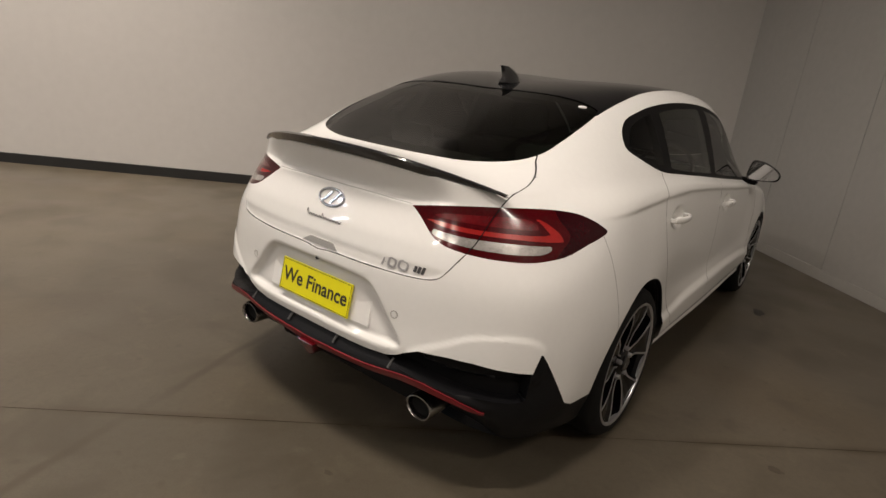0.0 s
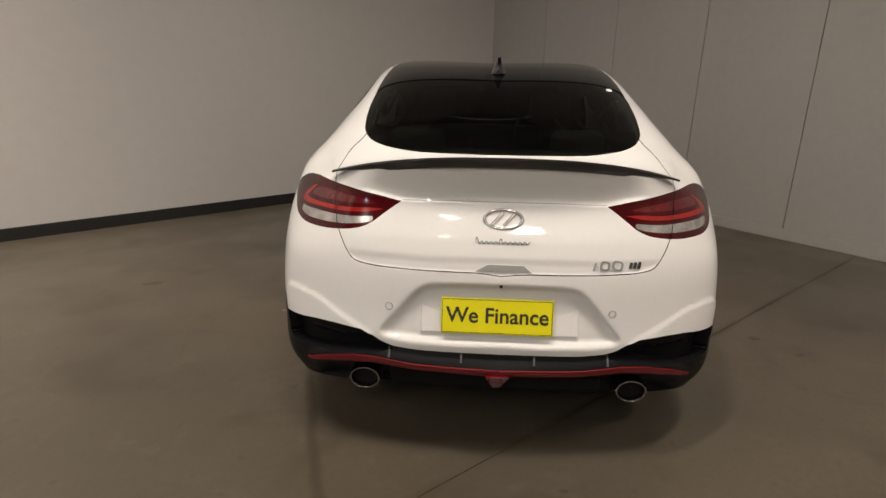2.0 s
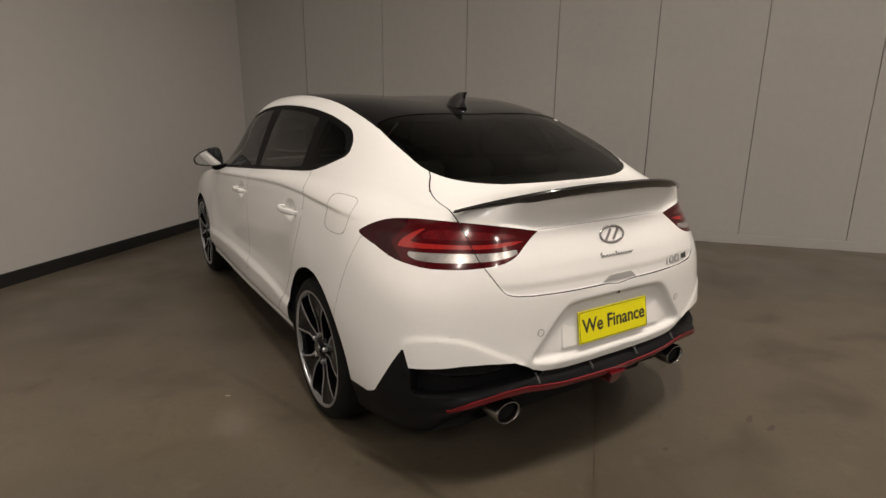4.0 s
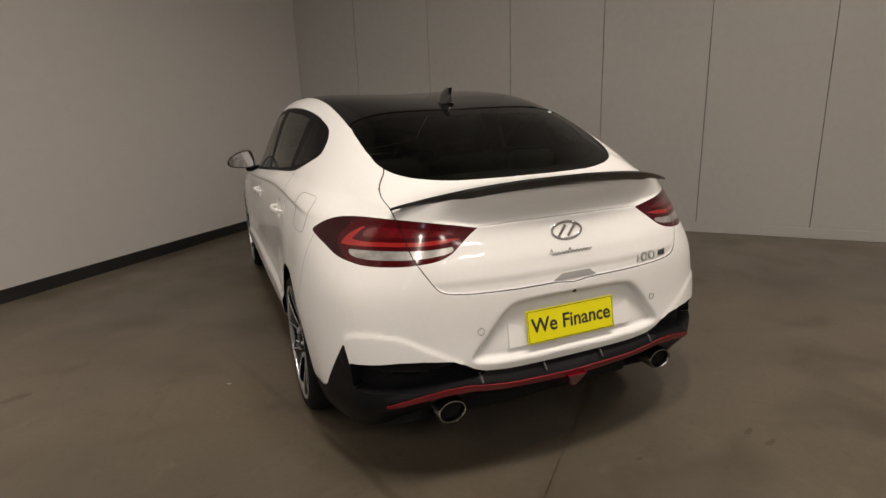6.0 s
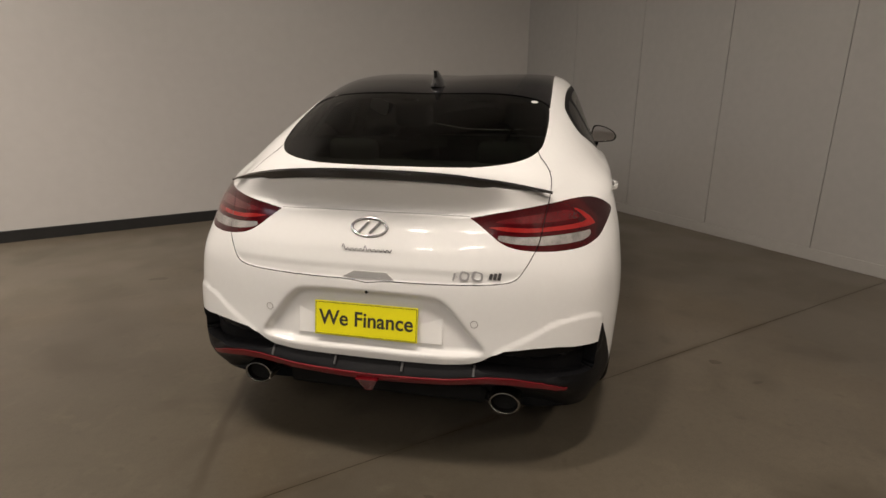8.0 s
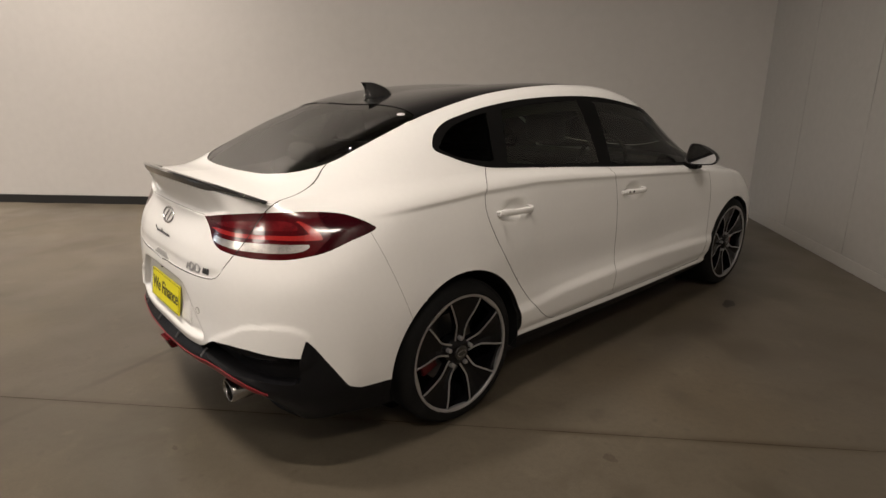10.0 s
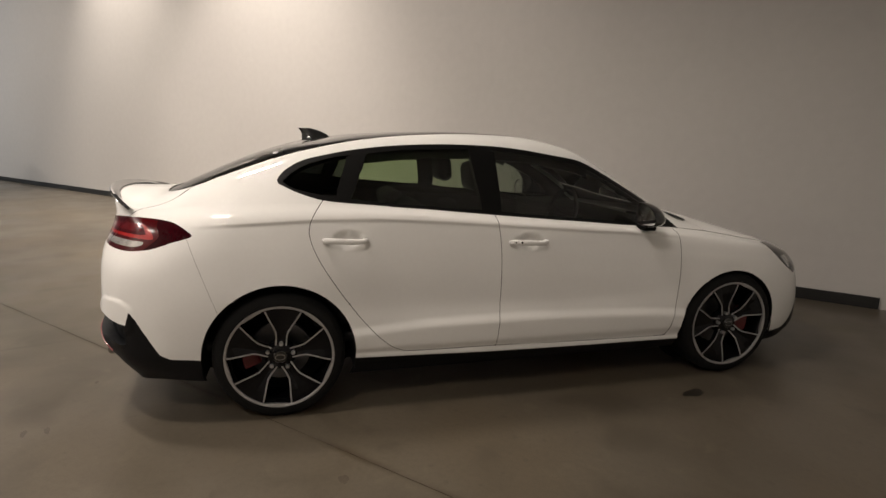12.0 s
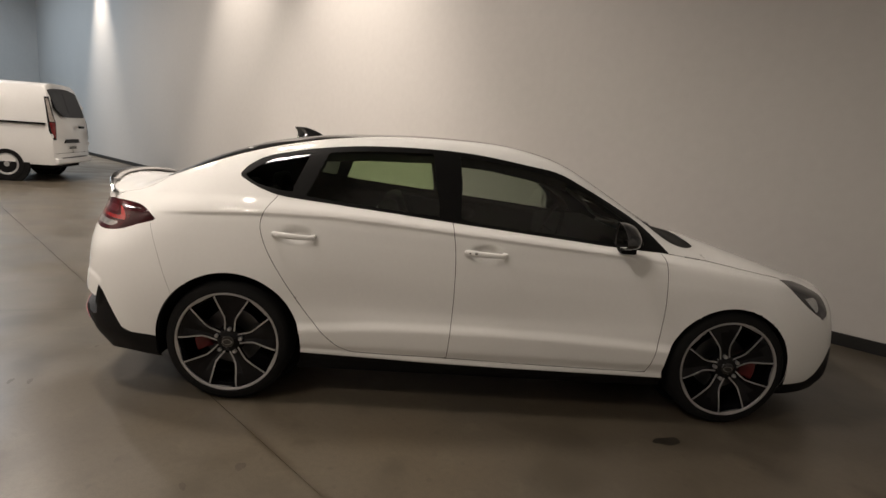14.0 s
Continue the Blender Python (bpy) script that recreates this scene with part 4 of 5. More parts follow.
# roof aerial
def aerial():
    bm = bmesh.new()
    rows = []
    for k in range(9):
        t = k / 8
        y0, y1 = .136 - .012 * t ** 2 + .012 * math.sin(math.pi * t), .316 - .118 * t ** 2.6
        w = .030 * (1 - t) ** 1.2 + .009
        z = 1.366 + .074 * t
        row = []
        for i in range(16):
            a = 2 * math.pi * i / 16
            fy = (y0 + y1) / 2 + (y1 - y0) / 2 * math.cos(a)
            nose = 1 - .45 * smooth01((math.cos(a) + .2) / 1.2)
            row.append(bm.verts.new((w * math.sin(a) * (0.35 + .65 * nose), fy, z)))
        rows.append(row)
    for p, r in zip(rows, rows[1:]):
        for i in range(16):
            bm.faces.new((p[i], p[(i + 1) % 16], r[(i + 1) % 16], r[i]))
    bm.faces.new(rows[-1])
    return part("aerial", bm, M_GLOSSBLACK, car, "black shark fin aerial", smooth=True, angle=50)


aerial()


# door mirrors
def mirror(s):
    shape = outline([(.835, .975), (.845, 1.060), (.870, 1.086), (.935, 1.076), (.998, 1.044), (1.026, 1.012), (1.024, .984), (1.000, .966), (.935, .957), (.87, .955)], 4)
    cx, cz = .925, 1.012
    bm = bmesh.new()
    rows = []
    for y, k in ((1.985, .97), (1.990, 1.0), (2.030, .99), (2.070, .93), (2.100, .82), (2.122, .62), (2.134, .35), (2.138, .10)):
        rows.append([bm.verts.new((s * (cx - .02 * (1 - k) + (x - cx) * k), 1.998 + (y - 1.985) * .62, cz + (z - cz) * k)) for x, z in shape])
    inner = [bm.verts.new((s * (cx + (x - cx) * .90), 2.000, cz + (z - cz) * .88)) for x, z in shape]
    deep = [bm.verts.new((s * (cx + (x - cx) * .88), 2.006, cz + (z - cz) * .86)) for x, z in shape]
    rows = [deep, inner] + rows
    n = len(shape)
    for p, r in zip(rows, rows[1:]):
        for i in range(n):
            bm.faces.new((p[i], p[(i + 1) % n], r[(i + 1) % n], r[i]))
    bm.faces.new(rows[-1])
    m = part("door_mirror", bm, M_GLOSSBLACK, car, "gloss black door mirror", smooth=True, angle=50)
    g = bmesh.new()
    fr = [g.verts.new((s * (cx + (x - cx) * .885), 2.003, cz + (z - cz) * .865)) for x, z in shape]
    bk = [g.verts.new((v.co.x, 2.008, v.co.z)) for v in fr]
    g.faces.new(fr)
    g.faces.new(bk[::-1])
    for i in range(n):
        g.faces.new((fr[i], fr[(i + 1) % n], bk[(i + 1) % n], bk[i]))
    part("mirror_glass", g, material("mirror_silver", (.55, .55, .56), .04, 1.0), m, "mirror glass")
    stalk = box(.795, 2.02, .925, .90, 2.10, .965, .010)
    bmesh.ops.scale(stalk, vec=(s, 1, 1), verts=stalk.verts[:])
    part("stalk", stalk, M_FRAME, m)
    strip = sweep([Vector((s * (.975 + .031 * t), 2.072 - .062 * t * t, 1.000)) for t in np.linspace(0, 1, 8)], ring_section(.0045, 6))
    part("indicator", strip, M_LENSCLEAR, m, "slim indicator strip")
    m.matrix_local = Matrix.Translation((-.012 * s, -.035, -.012))


for s in (1, -1):
    mirror(s)


# door handles
def handle(y0, y1, z, s, keyed):
    bm = bmesh.new()
    rows = []
    for k in range(15):
        t = k / 14
        y = y0 + (y1 - y0) * t
        p, n = side_at(y, z, s)
        lift = .012 + .020 * math.sin(math.pi * t) ** .5
        fat = .0125 + .003 * (1 - t)
        end = .35 if k in (0, 14) else 1
        c = Vector((s * (.853 + .012 + lift), y, z - .010 * (t - .5)))
        rows.append([bm.verts.new(c + Vector((s * .008 * end * math.cos(a), 0, fat * end * math.sin(a)))) for a in np.linspace(0, 2 * math.pi, 12, endpoint=False)])
    for p, r in zip(rows, rows[1:]):
        for i in range(12):
            bm.faces.new((p[i], p[(i + 1) % 12], r[(i + 1) % 12], r[i]))
    bm.faces.new(rows[0])
    bm.faces.new(rows[-1])
    for y in (y0 + .012, y1 - .012):
        box(min(s * .835, s * .885), y - .012, z - .009, max(s * .835, s * .885), y + .012, z + .009, .003, bm)
    h = part("door_handle", bm, M_PAINT, car, "white painted door handle", smooth=True, angle=50)
    if keyed:
        for dy, x, r in ((.058, .9032, .0065), (.026, .8985, .0045)):
            dot = lathe([(.0, .0), (.0, r), (-.008, r)], 14)
            bmesh.ops.transform(dot, matrix=Matrix.Translation((s * x, y0 + dy, z + .004)) @ Matrix.Diagonal((s, 1, 1, 1)), verts=dot.verts[:])
            part("sensor_button", dot, M_GLOSSBLACK, h, "small black button")


for s in (1, -1):
    handle(.215, .435, .898, s, False)
    handle(1.185, 1.405, .866, s, True)

# number plate on its white plinth
PLATE = Matrix.Translation((-.008, -.903, .592)) @ pose(0, 0, 0, -10.0, 0, 0)
plinth = part("plinth", box(-.256, .014, -.064, .272, .034, .060, .003), M_PAINT, car, "white number plate plinth")
plinth.matrix_local = PLATE
plate = part("number_plate", box(-.187, -.002, -.061, .187, .0035, .061, .0015), M_PLATE, car, "yellow plate lettered We Finance")
plate.matrix_local = PLATE
for x0, z0, x1, z1 in ((-.183, .0555, .183, .0570), (-.183, -.0570, .183, -.0555), (-.1835, -.057, -.182, .057), (.182, -.057, .1835, .057)):
    part("border_line", box(x0, -.0028, z0, x1, -.0019, z1), M_INK, plate)


def lettering(text, size, width, parent, mat, m):
    """Built-in font turned into a thin mesh."""
    cu = bpy.data.curves.new("lettering", "FONT")
    cu.body, cu.size, cu.align_x, cu.align_y, cu.extrude, cu.offset = text, size, "CENTER", "CENTER", 0.0005, 0.0012
    tmp = new("lettering", cu)
    me = bpy.data.meshes.new_from_object(tmp.evaluated_get(bpy.context.evaluated_depsgraph_get()))
    bpy.data.objects.remove(tmp)
    me.materials.clear()
    me.materials.append(mat)
    xs = [v.co.x for v in me.vertices]
    k = width / (max(xs) - min(xs))
    mid_x = (max(xs) + min(xs)) / 2
    for v in me.vertices:
        v.co.x = (v.co.x - mid_x) * k
    ob = new("lettering", me)
    ob.parent = parent
    ob.matrix_local = m
    ob["label"] = "black lettering"
    return ob


lettering("We Finance", .074, .343, plate, M_INK, pose(0, -.0026, .001, 90, 0, 0))

# badge, script and model marks as plain shapes
p, n = tail_at(0, .915)
BADGE = Matrix.Translation((0, p.y - .002, .915)) @ pose(0, 0, 0, -20, 0, 0)
ring = bmesh.new()
rows = []
for i in range(48):
    a = 2 * math.pi * i / 48
    row = []
    for k in range(8):
        b = 2 * math.pi * k / 8
        r = .0055 * math.cos(b)
        row.append(ring.verts.new(((.062 + r) * math.cos(a), .004 * math.sin(b), (.031 + r) * math.sin(a))))
    rows.append(row)
for i in range(48):
    for k in range(8):
        ring.faces.new((rows[i][k], rows[i][(k + 1) % 8], rows[(i + 1) % 48][(k + 1) % 8], rows[(i + 1) % 48][k]))
badge = part("badge", ring, M_CHROME, car, "chrome oval badge", smooth=True)
badge.matrix_local = BADGE
for dx, tilt in ((-.020, 42), (.020, 42)):
    b = box(-.005, -.003, -.028, .005, .003, .028, .002)
    bar = part("badge_bar", b, M_CHROME, badge)
    bar.matrix_local = pose(dx, 0, 0, 0, tilt, 0)
random.seed(4)


def mark(name, xs, z, heights, label, mat=M_CHROME):
    p, n = tail_at((xs[0] + xs[-1]) / 2, z)
    holder = None
    for i, (x, h) in enumerate(zip(xs, heights)):
        q, m = tail_at(x, z)
        w = (xs[1] - xs[0]) * .36
        b = box(-w, -.0035, -h / 2, w, .002, h / 2, .0012)
        ob = part(name, b, mat, car if holder is None else holder, label if holder is None else "")
        tilt = -14
        world_m = Matrix.Translation(q) @ pose(0, 0, 0, tilt, 14, math.degrees(math.atan2(m.x, -m.y)))
        ob.matrix_local = world_m if holder is None else first.inverted() @ world_m
        if holder is None:
            holder, first = ob, world_m


squiggle = []
for i in range(90):
    t = i / 89
    x = -.088 + .176 * t
    tall = .022 if i < 7 else (.019 if 38 < i < 45 else .009)
    q, m = tail_at(x, .840)
    squiggle.append(Vector((x + .0, q.y - .002, .840 + tall * (.5 + .5 * math.sin(i * .8)))))
part("name_script", sweep(squiggle, ring_section(.0014, 5)), M_STEEL, car, "slim chrome script shown as a plain squiggle", smooth=True)

def ring_mark(x, z, rx, rz, thick, label, mat=M_ALLOY):
    q, m = tail_at(x, z)
    bm, rows = bmesh.new(), []
    for i in range(28):
        a = 2 * math.pi * i / 28
        c, e = math.copysign(abs(math.cos(a)) ** .7, math.cos(a)), math.copysign(abs(math.sin(a)) ** .7, math.sin(a))
        rows.append([bm.verts.new((k * c * rx, d, k * e * rz)) for k, d in ((1, .002), (1, -.003), (1 - thick, -.003), (1 - thick, .002))])
    for i in range(28):
        for j in range(4):
            bm.faces.new((rows[i][j], rows[i][(j + 1) % 4], rows[(i + 1) % 28][(j + 1) % 4], rows[(i + 1) % 28][j]))
    ob = part("model_mark", bm, mat, car, label)
    ob.matrix_local = Matrix.Translation(q) @ pose(0, 0, 0, -14, 12, math.degrees(math.atan2(m.x, -m.y)))


mark("model_mark", [.300, .309], .774, [.026, .0005], "silver model mark shown as a plain bar", M_ALLOY)
ring_mark(.334, .777, .0165, .0165, .40, "silver model mark shown as a plain ring")
ring_mark(.376, .777, .0190, .0165, .34, "silver model mark shown as a plain ring")
mark("model_mark", [.420, .434, .448], .777, [.020, .022, .024], "small dark sport mark shown as blocks", M_STEEL)

# fine grey line along the lid's crease, from lamp to lamp
crease = []
for i in range(61):
    x = -.335 + .67 * i / 60
    z = float(np.interp(abs(x), [0, .20, .335], [.966, .965, .960])) + .0015
    crease.append(Vector((x, tail_at(x, z)[0].y - .0004, z)))
part("lid_crease_line", sweep(crease, ring_section(.0011, 5)), material("crease_grey", (.20, .195, .19), .7), car, "fine grey line along the boot lid crease")

# boot handle notch, a flat plate with the recess's shade as grey, and camera
notch = bmesh.new()
q, m = tail_at(0, .765)
lo = [(-.085, .751), (-.045, .773), (.070, .773), (.097, .751)]
fr = [notch.verts.new((x, tail_at(x, z)[0].y - .0035, z)) for x, z in lo]
bk = [notch.verts.new((x, tail_at(x, z)[0].y + .01, z)) for x, z in lo]
notch.faces.new(fr)
for i in range(4):
    notch.faces.new((fr[i], fr[(i + 1) % 4], bk[(i + 1) % 4], bk[i]))
part("boot_handle", notch, material("recess_shade_grey", (0.33, 0.33, 0.32), 0.6, 0, 0.0, 5, .05, spec=.2), car, "flat grey plate coloured as the shaded boot release recess")
q, m = tail_at(0, .702)
cam_dot = lathe([(-.004, .0), (-.004, .006), (.01, .008)], 16, "y")
ob = part("reversing_camera", cam_dot, M_GLOSSBLACK, car, "small black camera")
ob.matrix_local = Matrix.Translation(q)
for x in (-.372, .372):
    z = .613
    q, m = tail_at(x, z)
    dot = lathe([(-.0012, .0), (-.0015, .010), (.004, .0115)], 18, "y")
    ob = part("parking_sensor", dot, M_PAINT, car, "white parking sensor")
    part("sensor_ring", lathe([(-.0008, .0112), (-.0022, .0118), (-.0022, .0134), (.004, .0138)], 18, "y"), M_SEAM, ob, "grey ring")
    ob.matrix_local = Matrix.Translation(q) @ pose(0, 0, 0, 0, 0, math.degrees(math.atan2(m.x, -m.y)))

# valance: vanes, rear fog lamp, exhausts
for x in (-.374, -.124, .124, .374):
    a, b = tail_at(x, .4535)[0] + Vector((0, .016, 0)), tail_at(x, .424)[0] + Vector((0, -.020, 0))
    bm = sweep([a + Vector((0, -.002, 0)), (a + b) / 2 + Vector((0, -.004, 0)), b + Vector((0, -.002, 0))], ring_section(.0045, 6))
    part("vane", bm, M_VANE, car, "thin upright vane")
fog = bmesh.new()
tri = [(-.042, .388), (.042, .388), (.012, .330), (-.012, .330)]
fr = [fog.verts.new((x, -.945 + (.388 - z) * .45, z)) for x, z in tri]
bk = [fog.verts.new((x, -.80, z)) for x, z in tri]
fog.faces.new(fr)
for i in range(4):
    fog.faces.new((fr[i], fr[(i + 1) % 4], bk[(i + 1) % 4], bk[i]))
bmesh.ops.bevel(fog, geom=fog.edges[:], offset=.003, segments=1, affect="EDGES")
part("fog_lamp", fog, M_LENSINNER, car, "red triangular fog lamp")
for s in (1, -1):
    ex = part("exhaust_tip", lathe([(.14, .037), (.0, .038), (-.007, .0385), (-.012, .0420), (-.011, .0460), (-.004, .0490), (.14, .046)], 40, "y"), M_EXHAUST, car, "round chrome exhaust tip", smooth=True, angle=40)
    ex.matrix_local = Matrix.Translation((.475 * s + .004, -.845, .303 if s > 0 else .311)) @ Matrix.Diagonal((1.16, 1, .92, 1))
    # flat dark disc gives the pipe's inner shade
    hole = part("bore_shade", lathe([(.012, .0), (.012, .0378)], 32, "y"), M_DARK, ex, "dark disc standing for the shaded bore")
# dark silencer and diffuser floor behind the tips
low = box(-.40, -.74, .215, .40, -.42, .335, .02)
bmesh.ops.bevel(low, geom=[e for e in low.edges if abs(e.verts[0].co.y - e.verts[1].co.y) > .2], offset=.02, segments=2, affect="EDGES")
part("diffuser_floor", low, M_GAP, car, "black diffuser floor between the exhausts")
q, m = top_at(.487, .0)
dot = lathe([(.0015, .0), (.0015, .012), (-.002, .013)], 18, "y")
bmesh.ops.rotate(dot, cent=(0, 0, 0), matrix=Matrix.Rotation(radians(90), 3, "X"), verts=dot.verts[:])
bmesh.ops.scale(dot, vec=(1.4, .8, 1), verts=dot.verts[:])
ob = part("window_sticker", dot, material("white_sticker", (.8, .8, .8), .5), car, "small white round sticker")
ob.matrix_local = Matrix.Translation(q - m * .0015) @ m.to_track_quat("Z", "Y").to_matrix().to_4x4()

# fuel flap outline on the left wing
loop = outline([(-.115, .905), (-.20, .893), (-.285, .905), (-.295, .965), (-.285, 1.022), (-.20, 1.034), (-.115, 1.025), (-.105, .965)])
pts = []
for y, z in loop:
    q, m = side_at(y, z, -1)
    pts.append(q + m * .0002)
part("fuel_flap_line", sweep(pts, ring_section(.0011, 5), closed=True), material("flap_gap", (.16, .155, .15), .7), car, "outline of the fuel flap")


# ---- cabin ----
def cushion(x0, y0, z0, x1, y1, z1, r=.04):
    bm = box(x0, y0, z0, x1, y1, z1)
    bmesh.ops.bevel(bm, geom=bm.edges[:], offset=r, segments=3, profile=.5, affect="EDGES")
    return bm


def tilted(ob, cx, cy, cz, deg):
    ob.matrix_local = Matrix.Translation((cx, cy, cz)) @ pose(0, 0, 0, deg, 0, 0)


for s in (1, -1):
    seat = part("front_seat", cushion(-.25, -.27, -.09, .25, .27, .09), M_SEAT, car, "black cloth front seat", smooth=True)
    tilted(seat, .37 * s, 1.20, .47, 6)
    back = part("seat_back", cushion(-.25, -.06, .0, .25, .07, .60, .05), M_SEAT, seat, smooth=True)
    back.matrix_local = Matrix.Translation((0, -.25, .03)) @ pose(0, 0, 0, 16, 0, 0)
    head = part("headrest", cushion(-.13, -.045, .63, .13, .055, .80, .045), M_SEAT, seat, smooth=True)
    head.matrix_local = back.matrix_local
    rear_head = part("rear_headrest", cushion(-.12, -.04, .0, .12, .05, .13, .04), M_SEAT, car, "black rear headrest", smooth=True)
    tilted(rear_head, .36 * s, -.02, 1.00, 12)
bench = part("rear_bench", cushion(-.62, -.22, -.08, .62, .25, .10), M_SEAT, car, "black rear bench", smooth=True)
tilted(bench, 0, .38, .46, 6)
bench_back = part("rear_backrest", cushion(-.62, -.06, .0, .62, .06, .56, .05), M_SEAT, car, "black rear backrest", smooth=True)
tilted(bench_back, 0, .10, .50, 18)
for s in (1, -1):
    bm, rows = bmesh.new(), []
    for y in np.linspace(.40, 1.72, 23):
        top = float(np.interp(y, [.36, .65, 1.0, 1.3, 1.51, 1.66, 1.8], [1.303, 1.333, 1.343, 1.325, 1.293, 1.262, 1.203]))
        ring = []
        for z, d in ((top + .012, .03), (top - .045, .03), (top - .050, .045), (top + .012, .06)):
            p, n = side_at(y, z, s)
            ring.append(bm.verts.new((p.x - s * d, y, z)))
        rows.append(ring)
    for p, q in zip(rows, rows[1:]):
        for i in range(4):
            bm.faces.new((p[i], p[(i + 1) % 4], q[(i + 1) % 4], q[i]))
    bm.faces.new(rows[0])
    bm.faces.new(rows[-1][::-1])
    bmesh.ops.recalc_face_normals(bm, faces=bm.faces[:])
    part("head_rail", bm, M_CABIN, car, "black head lining rail")
part("parcel_shelf", box(-.58, -.52, .93, .58, .02, .95, .01), M_CABIN, car, "black parcel shelf")
dash = part("dashboard", cushion(-.66, -.20, -.17, .66, .22, .12, .06), M_CABIN, car, "black dashboard", smooth=True)
tilted(dash, 0, 2.02, .83, 0)
wheel_path = [Vector((.37 + .18 * math.cos(a), 1.72 + .055 * math.sin(a), .93 + .17 * math.sin(a))) for a in np.linspace(0, 2 * math.pi, 36, endpoint=False)]
steer = part("steering_wheel", sweep(wheel_path, ring_section(.014, 8), closed=True), M_CABIN, car, "black steering wheel", smooth=True)
part("spokes", box(.21, 1.715, .905, .53, 1.735, .945, .008), M_CABIN, steer)
part("interior_mirror", cushion(-.11, 1.58, 1.245, .11, 1.61, 1.305, .012), M_CABIN, car, "interior mirror", smooth=True)
part("cabin_floor", box(-.68, -.50, .30, .68, 2.30, .36, .02), M_CABIN, car, "dark cabin floor")
body_bm.free()

# ---- floor marks: stains, a paper scrap and an oil spot ----
random.seed(11)


def stain(cx, cy, rx, ry, turn, color, name, label):
    bm = bmesh.new()
    ring = []
    for i in range(40):
        a = 2 * math.pi * i / 40
        k = 1 + .10 * math.sin(3 * a + cx) + .07 * math.sin(5 * a + cy) + random.uniform(-.02, .02)
        c = Matrix.Rotation(radians(turn), 2) @ Vector((rx * k * math.cos(a), ry * k * math.sin(a)))
        ring.append(bm.verts.new((cx + c.x, cy + c.y, .0009)))
    bm.faces.new(ring)
    setting(part(name, bm, material(name + "_surface", color, .45, 0, 0, 14, .35)), label, "stain")


MARKS = [(.772, -1.073, .035, .012, 20), (.782, -1.166, .035, .012, 10), (.244, -1.019, .018, .010, 0), (-1.997, .98, .085, .012, 36), (-2.202, .723, .07, .03, 25),
         (-.987, .161, .02, .008, 60), (1.466, .254, .03, .022, 0), (1.618, .077, .03, .012, 30)]
for mx, my, ra, rb, turn in MARKS:
    stain(mx, my, ra, rb, turn, (.058, .047, .033), "floor_stain", "faint brown stain on the concrete floor")
stain(-1.204, .381, .014, .007, -20, (.35, .33, .30), "paper_scrap", "tiny pale scrap lying on the concrete floor")
stain(1.085, 2.272, .036, .078, 12, (.020, .017, .013), "oil_spot", "dark oil spot on the concrete floor")


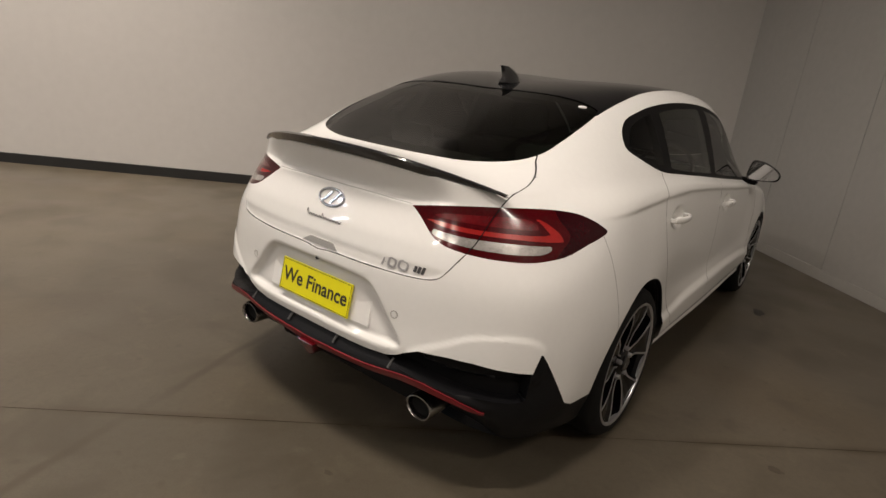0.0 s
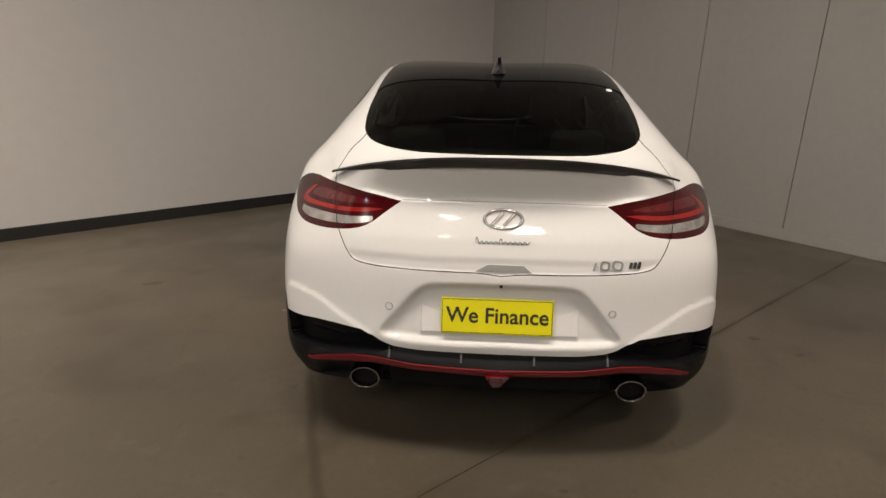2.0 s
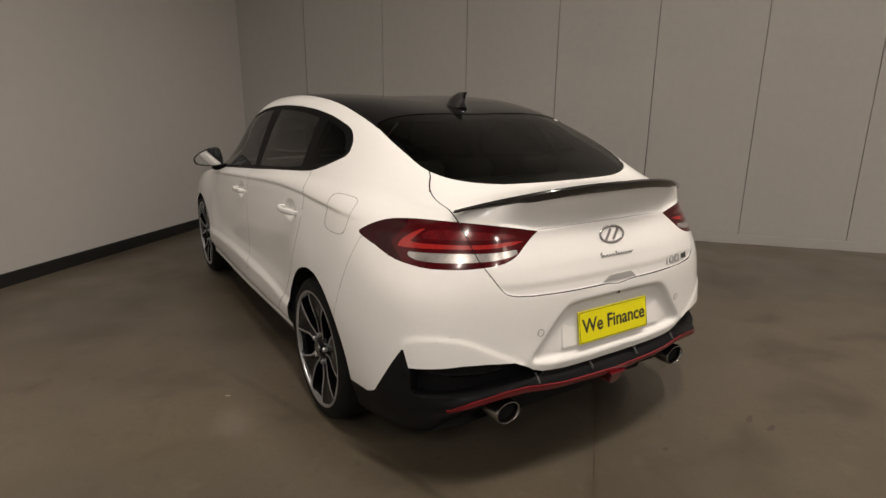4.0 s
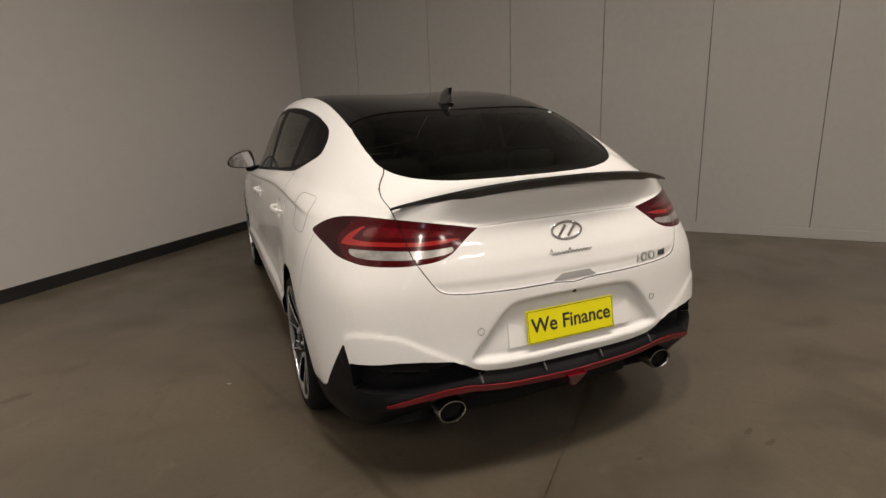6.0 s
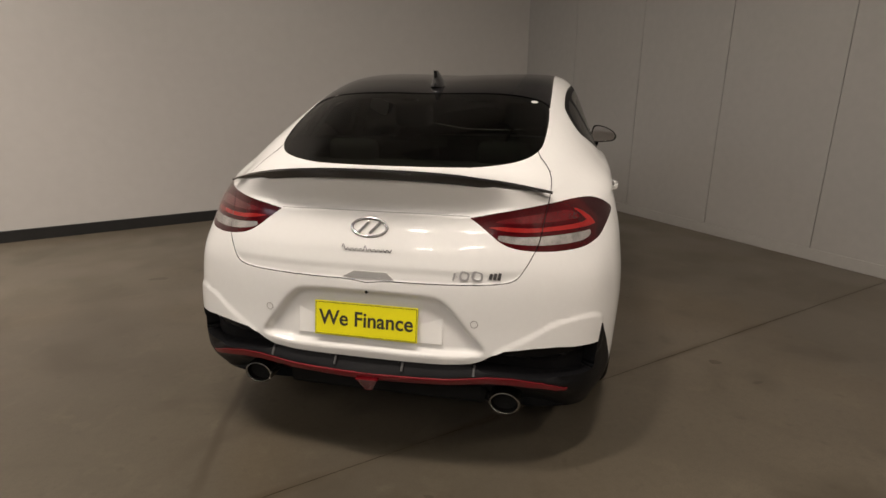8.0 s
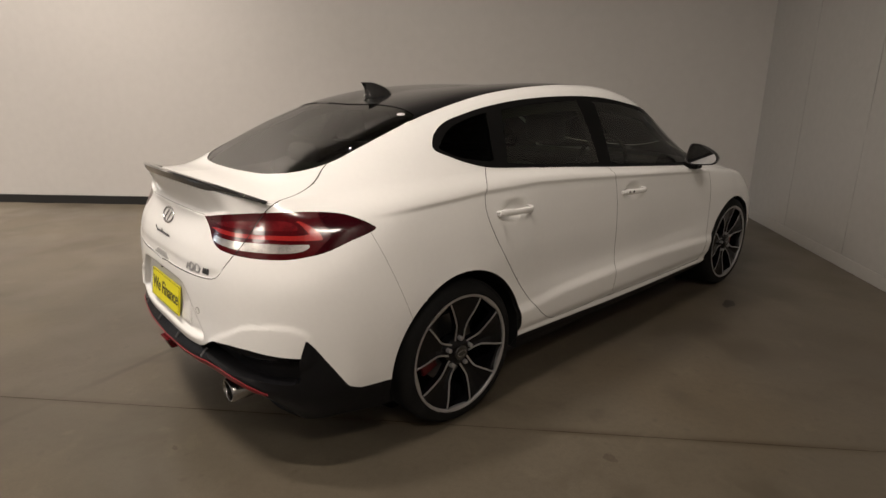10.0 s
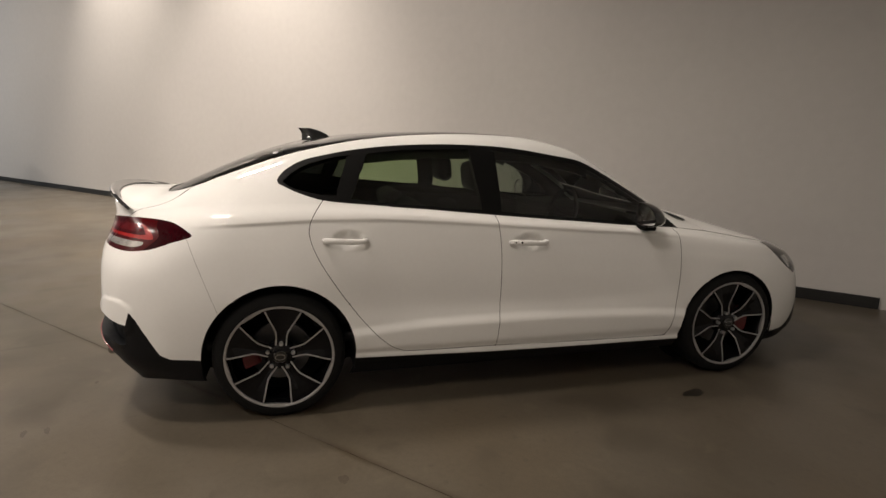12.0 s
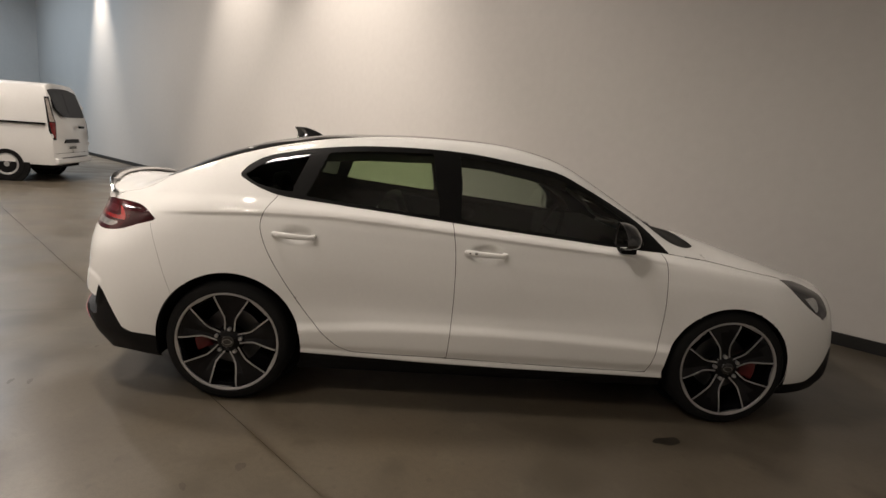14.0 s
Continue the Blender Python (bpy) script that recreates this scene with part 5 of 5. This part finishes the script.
# ---- the white van ----
def van():
    v = tagged(new("van"), "white panel van parked with its rear doors closed", "van")
    v.matrix_world = Matrix.Translation((-8.46, -6.71, 0)) @ pose(0, 0, 0, 0, 0, -168.5)
    white = material("white_van_paint", (.78, .78, .77), .3, 0, .8, 2.0, .02)
    half = [(0.0, .975), (.10, .985), (.45, .985), (.75, .975), (.95, .95), (1.25, .925), (1.55, .875), (1.78, .82), (1.90, .76), (1.96, .64), (1.985, .40), (1.99, 0.0)]
    bm = bmesh.new()
    rows = []
    stations = [(0, .93, .0), (.02, .97, 0), (.07, .99, 0), (.2, 1, 0), (1.0, 1, 0), (2.2, 1, 0), (3.2, 1, 0), (3.6, .99, .10), (4.1, .97, .48), (4.6, .93, .62), (4.95, .82, .68)]
    for y, k, cutd in stations:
        row = []
        for z, x in half:
            zz = .36 + (z / 1.99) * (2.05 - .36)
            if cutd:
                zz = min(zz, 2.05 * (1 - cutd) + .36 * cutd)
            lean = .20 * max(0, (zz - 1.15) / .85) ** 1.4 if y < .3 else 0
            row.append((x * k, y + lean * (1 - y / .3) if y < .3 else y, zz))
        full = [bm.verts.new((.975 - a, b, c)) for a, b, c in row] + [bm.verts.new((.975 + a, b, c)) for a, b, c in row[-2::-1]]
        rows.append(full)
    for p, q in zip(rows, rows[1:]):
        for i in range(len(p) - 1):
            bm.faces.new((p[i], p[i + 1], q[i + 1], q[i]))
    bm.faces.new(rows[0])
    bm.faces.new(rows[-1][::-1])
    part("body", bm, white, v, "white painted van body", smooth=True, angle=35)
    lean = lambda z: .20 * max(0, (z - 1.15) / .85) ** 1.4

    def rear_plate(name, pts, mat, label="", proud=.006, parent=v):
        b = bmesh.new()
        fr = [b.verts.new((x, lean(z) - proud, z)) for x, z in pts]
        bk = [b.verts.new((x, lean(z) + .03, z)) for x, z in pts]
        b.faces.new(fr)
        for i in range(len(pts)):
            b.faces.new((fr[i], fr[(i + 1) % len(pts)], bk[(i + 1) % len(pts)], bk[i]))
        return part(name, b, mat, parent, label)

    dark = material("van_dark_glass", (.008, .008, .009), .12, 0, 0, 3, .1, spec=.1)
    rear_plate("rear_window", [(.22, 1.90), (.50, 1.94), (.96, 1.96), (.96, 1.36), (.64, 1.36), (.34, 1.52)], dark, "dark rear door window")
    rear_plate("rear_window", [(.975, 1.96), (1.40, 1.95), (1.69, 1.89), (1.80, 1.44), (1.77, 1.37), (.975, 1.36)], dark, "dark rear door window")
    rear_plate("door_gap", [(.974, 1.95), (.986, 1.95), (.986, .60), (.974, .60)], M_GAP, "shut line of the rear doors", .008)
    for x in (.62, 1.25):
        b = box(x, -.012, 1.50, x + .04, .16, 1.78, .01)
        part("wiper", b, M_TRIM, v, "rear wiper arm").matrix_local = pose(0, .06, 0, -12, 0, 0)

    def corner(s, z, off, far):
        """A point on the rounded rear corner: s runs from the flank (negative) round to the doors."""
        k = float(np.interp(s, (-.18, -.05, 0, .045, .2), (1, .99, .97, .93, .77)))
        y = float(np.interp(s, (-.18, -.05, 0, .045), (.2, .07, .02, 0)))
        half_z = float(np.interp((z - .36) / 1.69 * 1.99, [a for a, _ in half], [b for _, b in half]))
        turn = math.radians(float(np.interp(s, (-.06, .05), (0, 90))))
        x = .975 - half_z * k - off * math.cos(turn)
        return (1.95 - x if far else x, y + lean(z) * (1 - y / .3) - off * math.sin(turn), z)

    def lamp_shape(name, levels, mat, parent, label, off, far):
        b = bmesh.new()
        skins = []
        for d in (off, -.03):
            skins.append([[b.verts.new(corner(s0 + (s1 - s0) * i / 8, z, d, far)) for i in range(9)] for z, s0, s1 in levels])
        out, back = skins
        for g in skins:
            for p, q in zip(g, g[1:]):
                for i in range(8):
                    b.faces.new((p[i], p[i + 1], q[i + 1], q[i]))
        rim_out = out[0] + [r[-1] for r in out[1:]] + out[-1][-2::-1] + [r[0] for r in out[-2:0:-1]]
        rim_back = back[0] + [r[-1] for r in back[1:]] + back[-1][-2::-1] + [r[0] for r in back[-2:0:-1]]
        for i in range(len(rim_out)):
            j = (i + 1) % len(rim_out)
            b.faces.new((rim_out[i], rim_out[j], rim_back[j], rim_back[i]))
        bmesh.ops.recalc_face_normals(b, faces=b.faces[:])
        return part(name, b, mat, parent, label, smooth=True, angle=40)

    silver = material("bright_lamp_reflector", (.34, .31, .28), .3, .2, .3, 20, .4)
    red = material("van_red_lens", (.16, .012, .012), .2, 0, .3, 20, .3)
    for far, d in ((False, 0), (True, -.06)):
        lamp = lamp_shape("tail_lamp", [(1.76, d - .085, d + .035), (1.60, d - .085, d + .035), (1.38, d - .085, d + .045), (1.24, d - .085, d + .085), (1.06, d - .065, d + .090), (.88, d + .005, d + .090)], M_TRIM, v, "tall tail lamp in a black frame", .010, far)
        lamp_shape("clear_lens", [(1.72, d - .050, d - .002), (1.60, d - .050, d + .000), (1.38, d - .048, d + .010), (1.255, d - .045, d + .040)], silver, lamp, "clear upper lens", .014, far)
        lamp_shape("red_lens", [(1.24, d - .048, d + .050), (1.06, d - .030, d + .060), (.92, d + .025, d + .062)], red, lamp, "red lower lens", .014, far)
    part("rear_bumper", box(.035, -.055, .37, 1.915, .10, .50, .03), white, v, "white painted rear bumper")
    part("step_pad", box(.30, -.058, .494, 1.65, .02, .506, .004), M_TRIM, v)
    rear_plate("grab_handle", [(.60, .89), (1.24, .89), (1.30, .81), (.50, .81)], M_TRIM, "black handle strip", .03)
    plate = rear_plate("number_plate", [(.68, .765), (1.16, .765), (1.16, .655), (.68, .655)], material("van_plate", (.7, .7, .68), .4, 0, 0, 9, .05), "white number plate with dark bars", .022)
    for k in range(6):
        rear_plate("plate_bar", [(.72 + .07 * k, .74), (.765 + .07 * k, .74), (.765 + .07 * k, .68), (.72 + .07 * k, .68)], M_INK, "", .025, plate)
    rear_plate("door_handle", [(1.40, 1.18), (1.62, 1.18), (1.62, 1.13), (1.40, 1.13)], M_TRIM, "black door handle", .03)
    for z in (.74, 1.56):
        hx, hy, _ = corner(.02, z + .04, 0, True)
        part("hinge", box(hx - .05, hy - .025, z, hx + .03, hy + .03, z + .08, .008), white, v, "white door hinge")
    for x in (-.012, 1.952):
        part("slide_rail", box(x, .15, 1.185, x + .05, 2.4, 1.225, .004), M_TRIM, v, "dark sliding door rail")
    van_rim = material("silver_steel_rim", (.42, .42, .42), .4, .4, 0, 12, .1)
    for y in (.88, 3.9):
        for x, s in ((.0, 1), (1.95, -1)):
            # no opening is cut: a dark disc stands for the arch's shade
            arch = lathe([(-.004, .0), (-.004, .42), (.03, .43), (.03, .0)], 40)
            ob = part("arch_shade", arch, M_DARK, v, "flat dark disc for the shade in the wheel arch", smooth=True, angle=30)
            ob.matrix_local = Matrix.Translation((x, y, .36)) @ Matrix.Diagonal((s, 1, 1, 1))
            w = new("wheel")
            w.parent = v
            w.matrix_local = Matrix.Translation((x, y, .34)) @ Matrix.Diagonal((s, 1, 1, 1))
            part("tyre", lathe([(.21, .22), (.21, .31), (.18, .338), (.02, .338), (-.012, .31), (-.012, .22), (.02, .205), (.21, .205)], 48), M_RUBBER, w, smooth=True, angle=40)
            part("rim", lathe([(-.004, .0), (-.006, .05), (.01, .07), (.035, .10), (.02, .15), (.0, .17), (-.014, .205), (-.014, .222), (.02, .222)], 40), van_rim, w, "grey steel rim", smooth=True, angle=40)
    rear_plate("bumper_gap", [(.06, .602), (1.90, .602), (1.90, .596), (.06, .596)], M_GAP, "fine gap above the bumper", .004)
    part("underbody", box(.2, .15, .26, 1.75, 4.6, .42, .03), M_DARK, v, "dark underbody")
    part("roof_vent", box(.30, 1.05, 1.965, .52, 1.30, 2.01, .015), M_TRIM, v, "small black roof vent")
    return v


van()
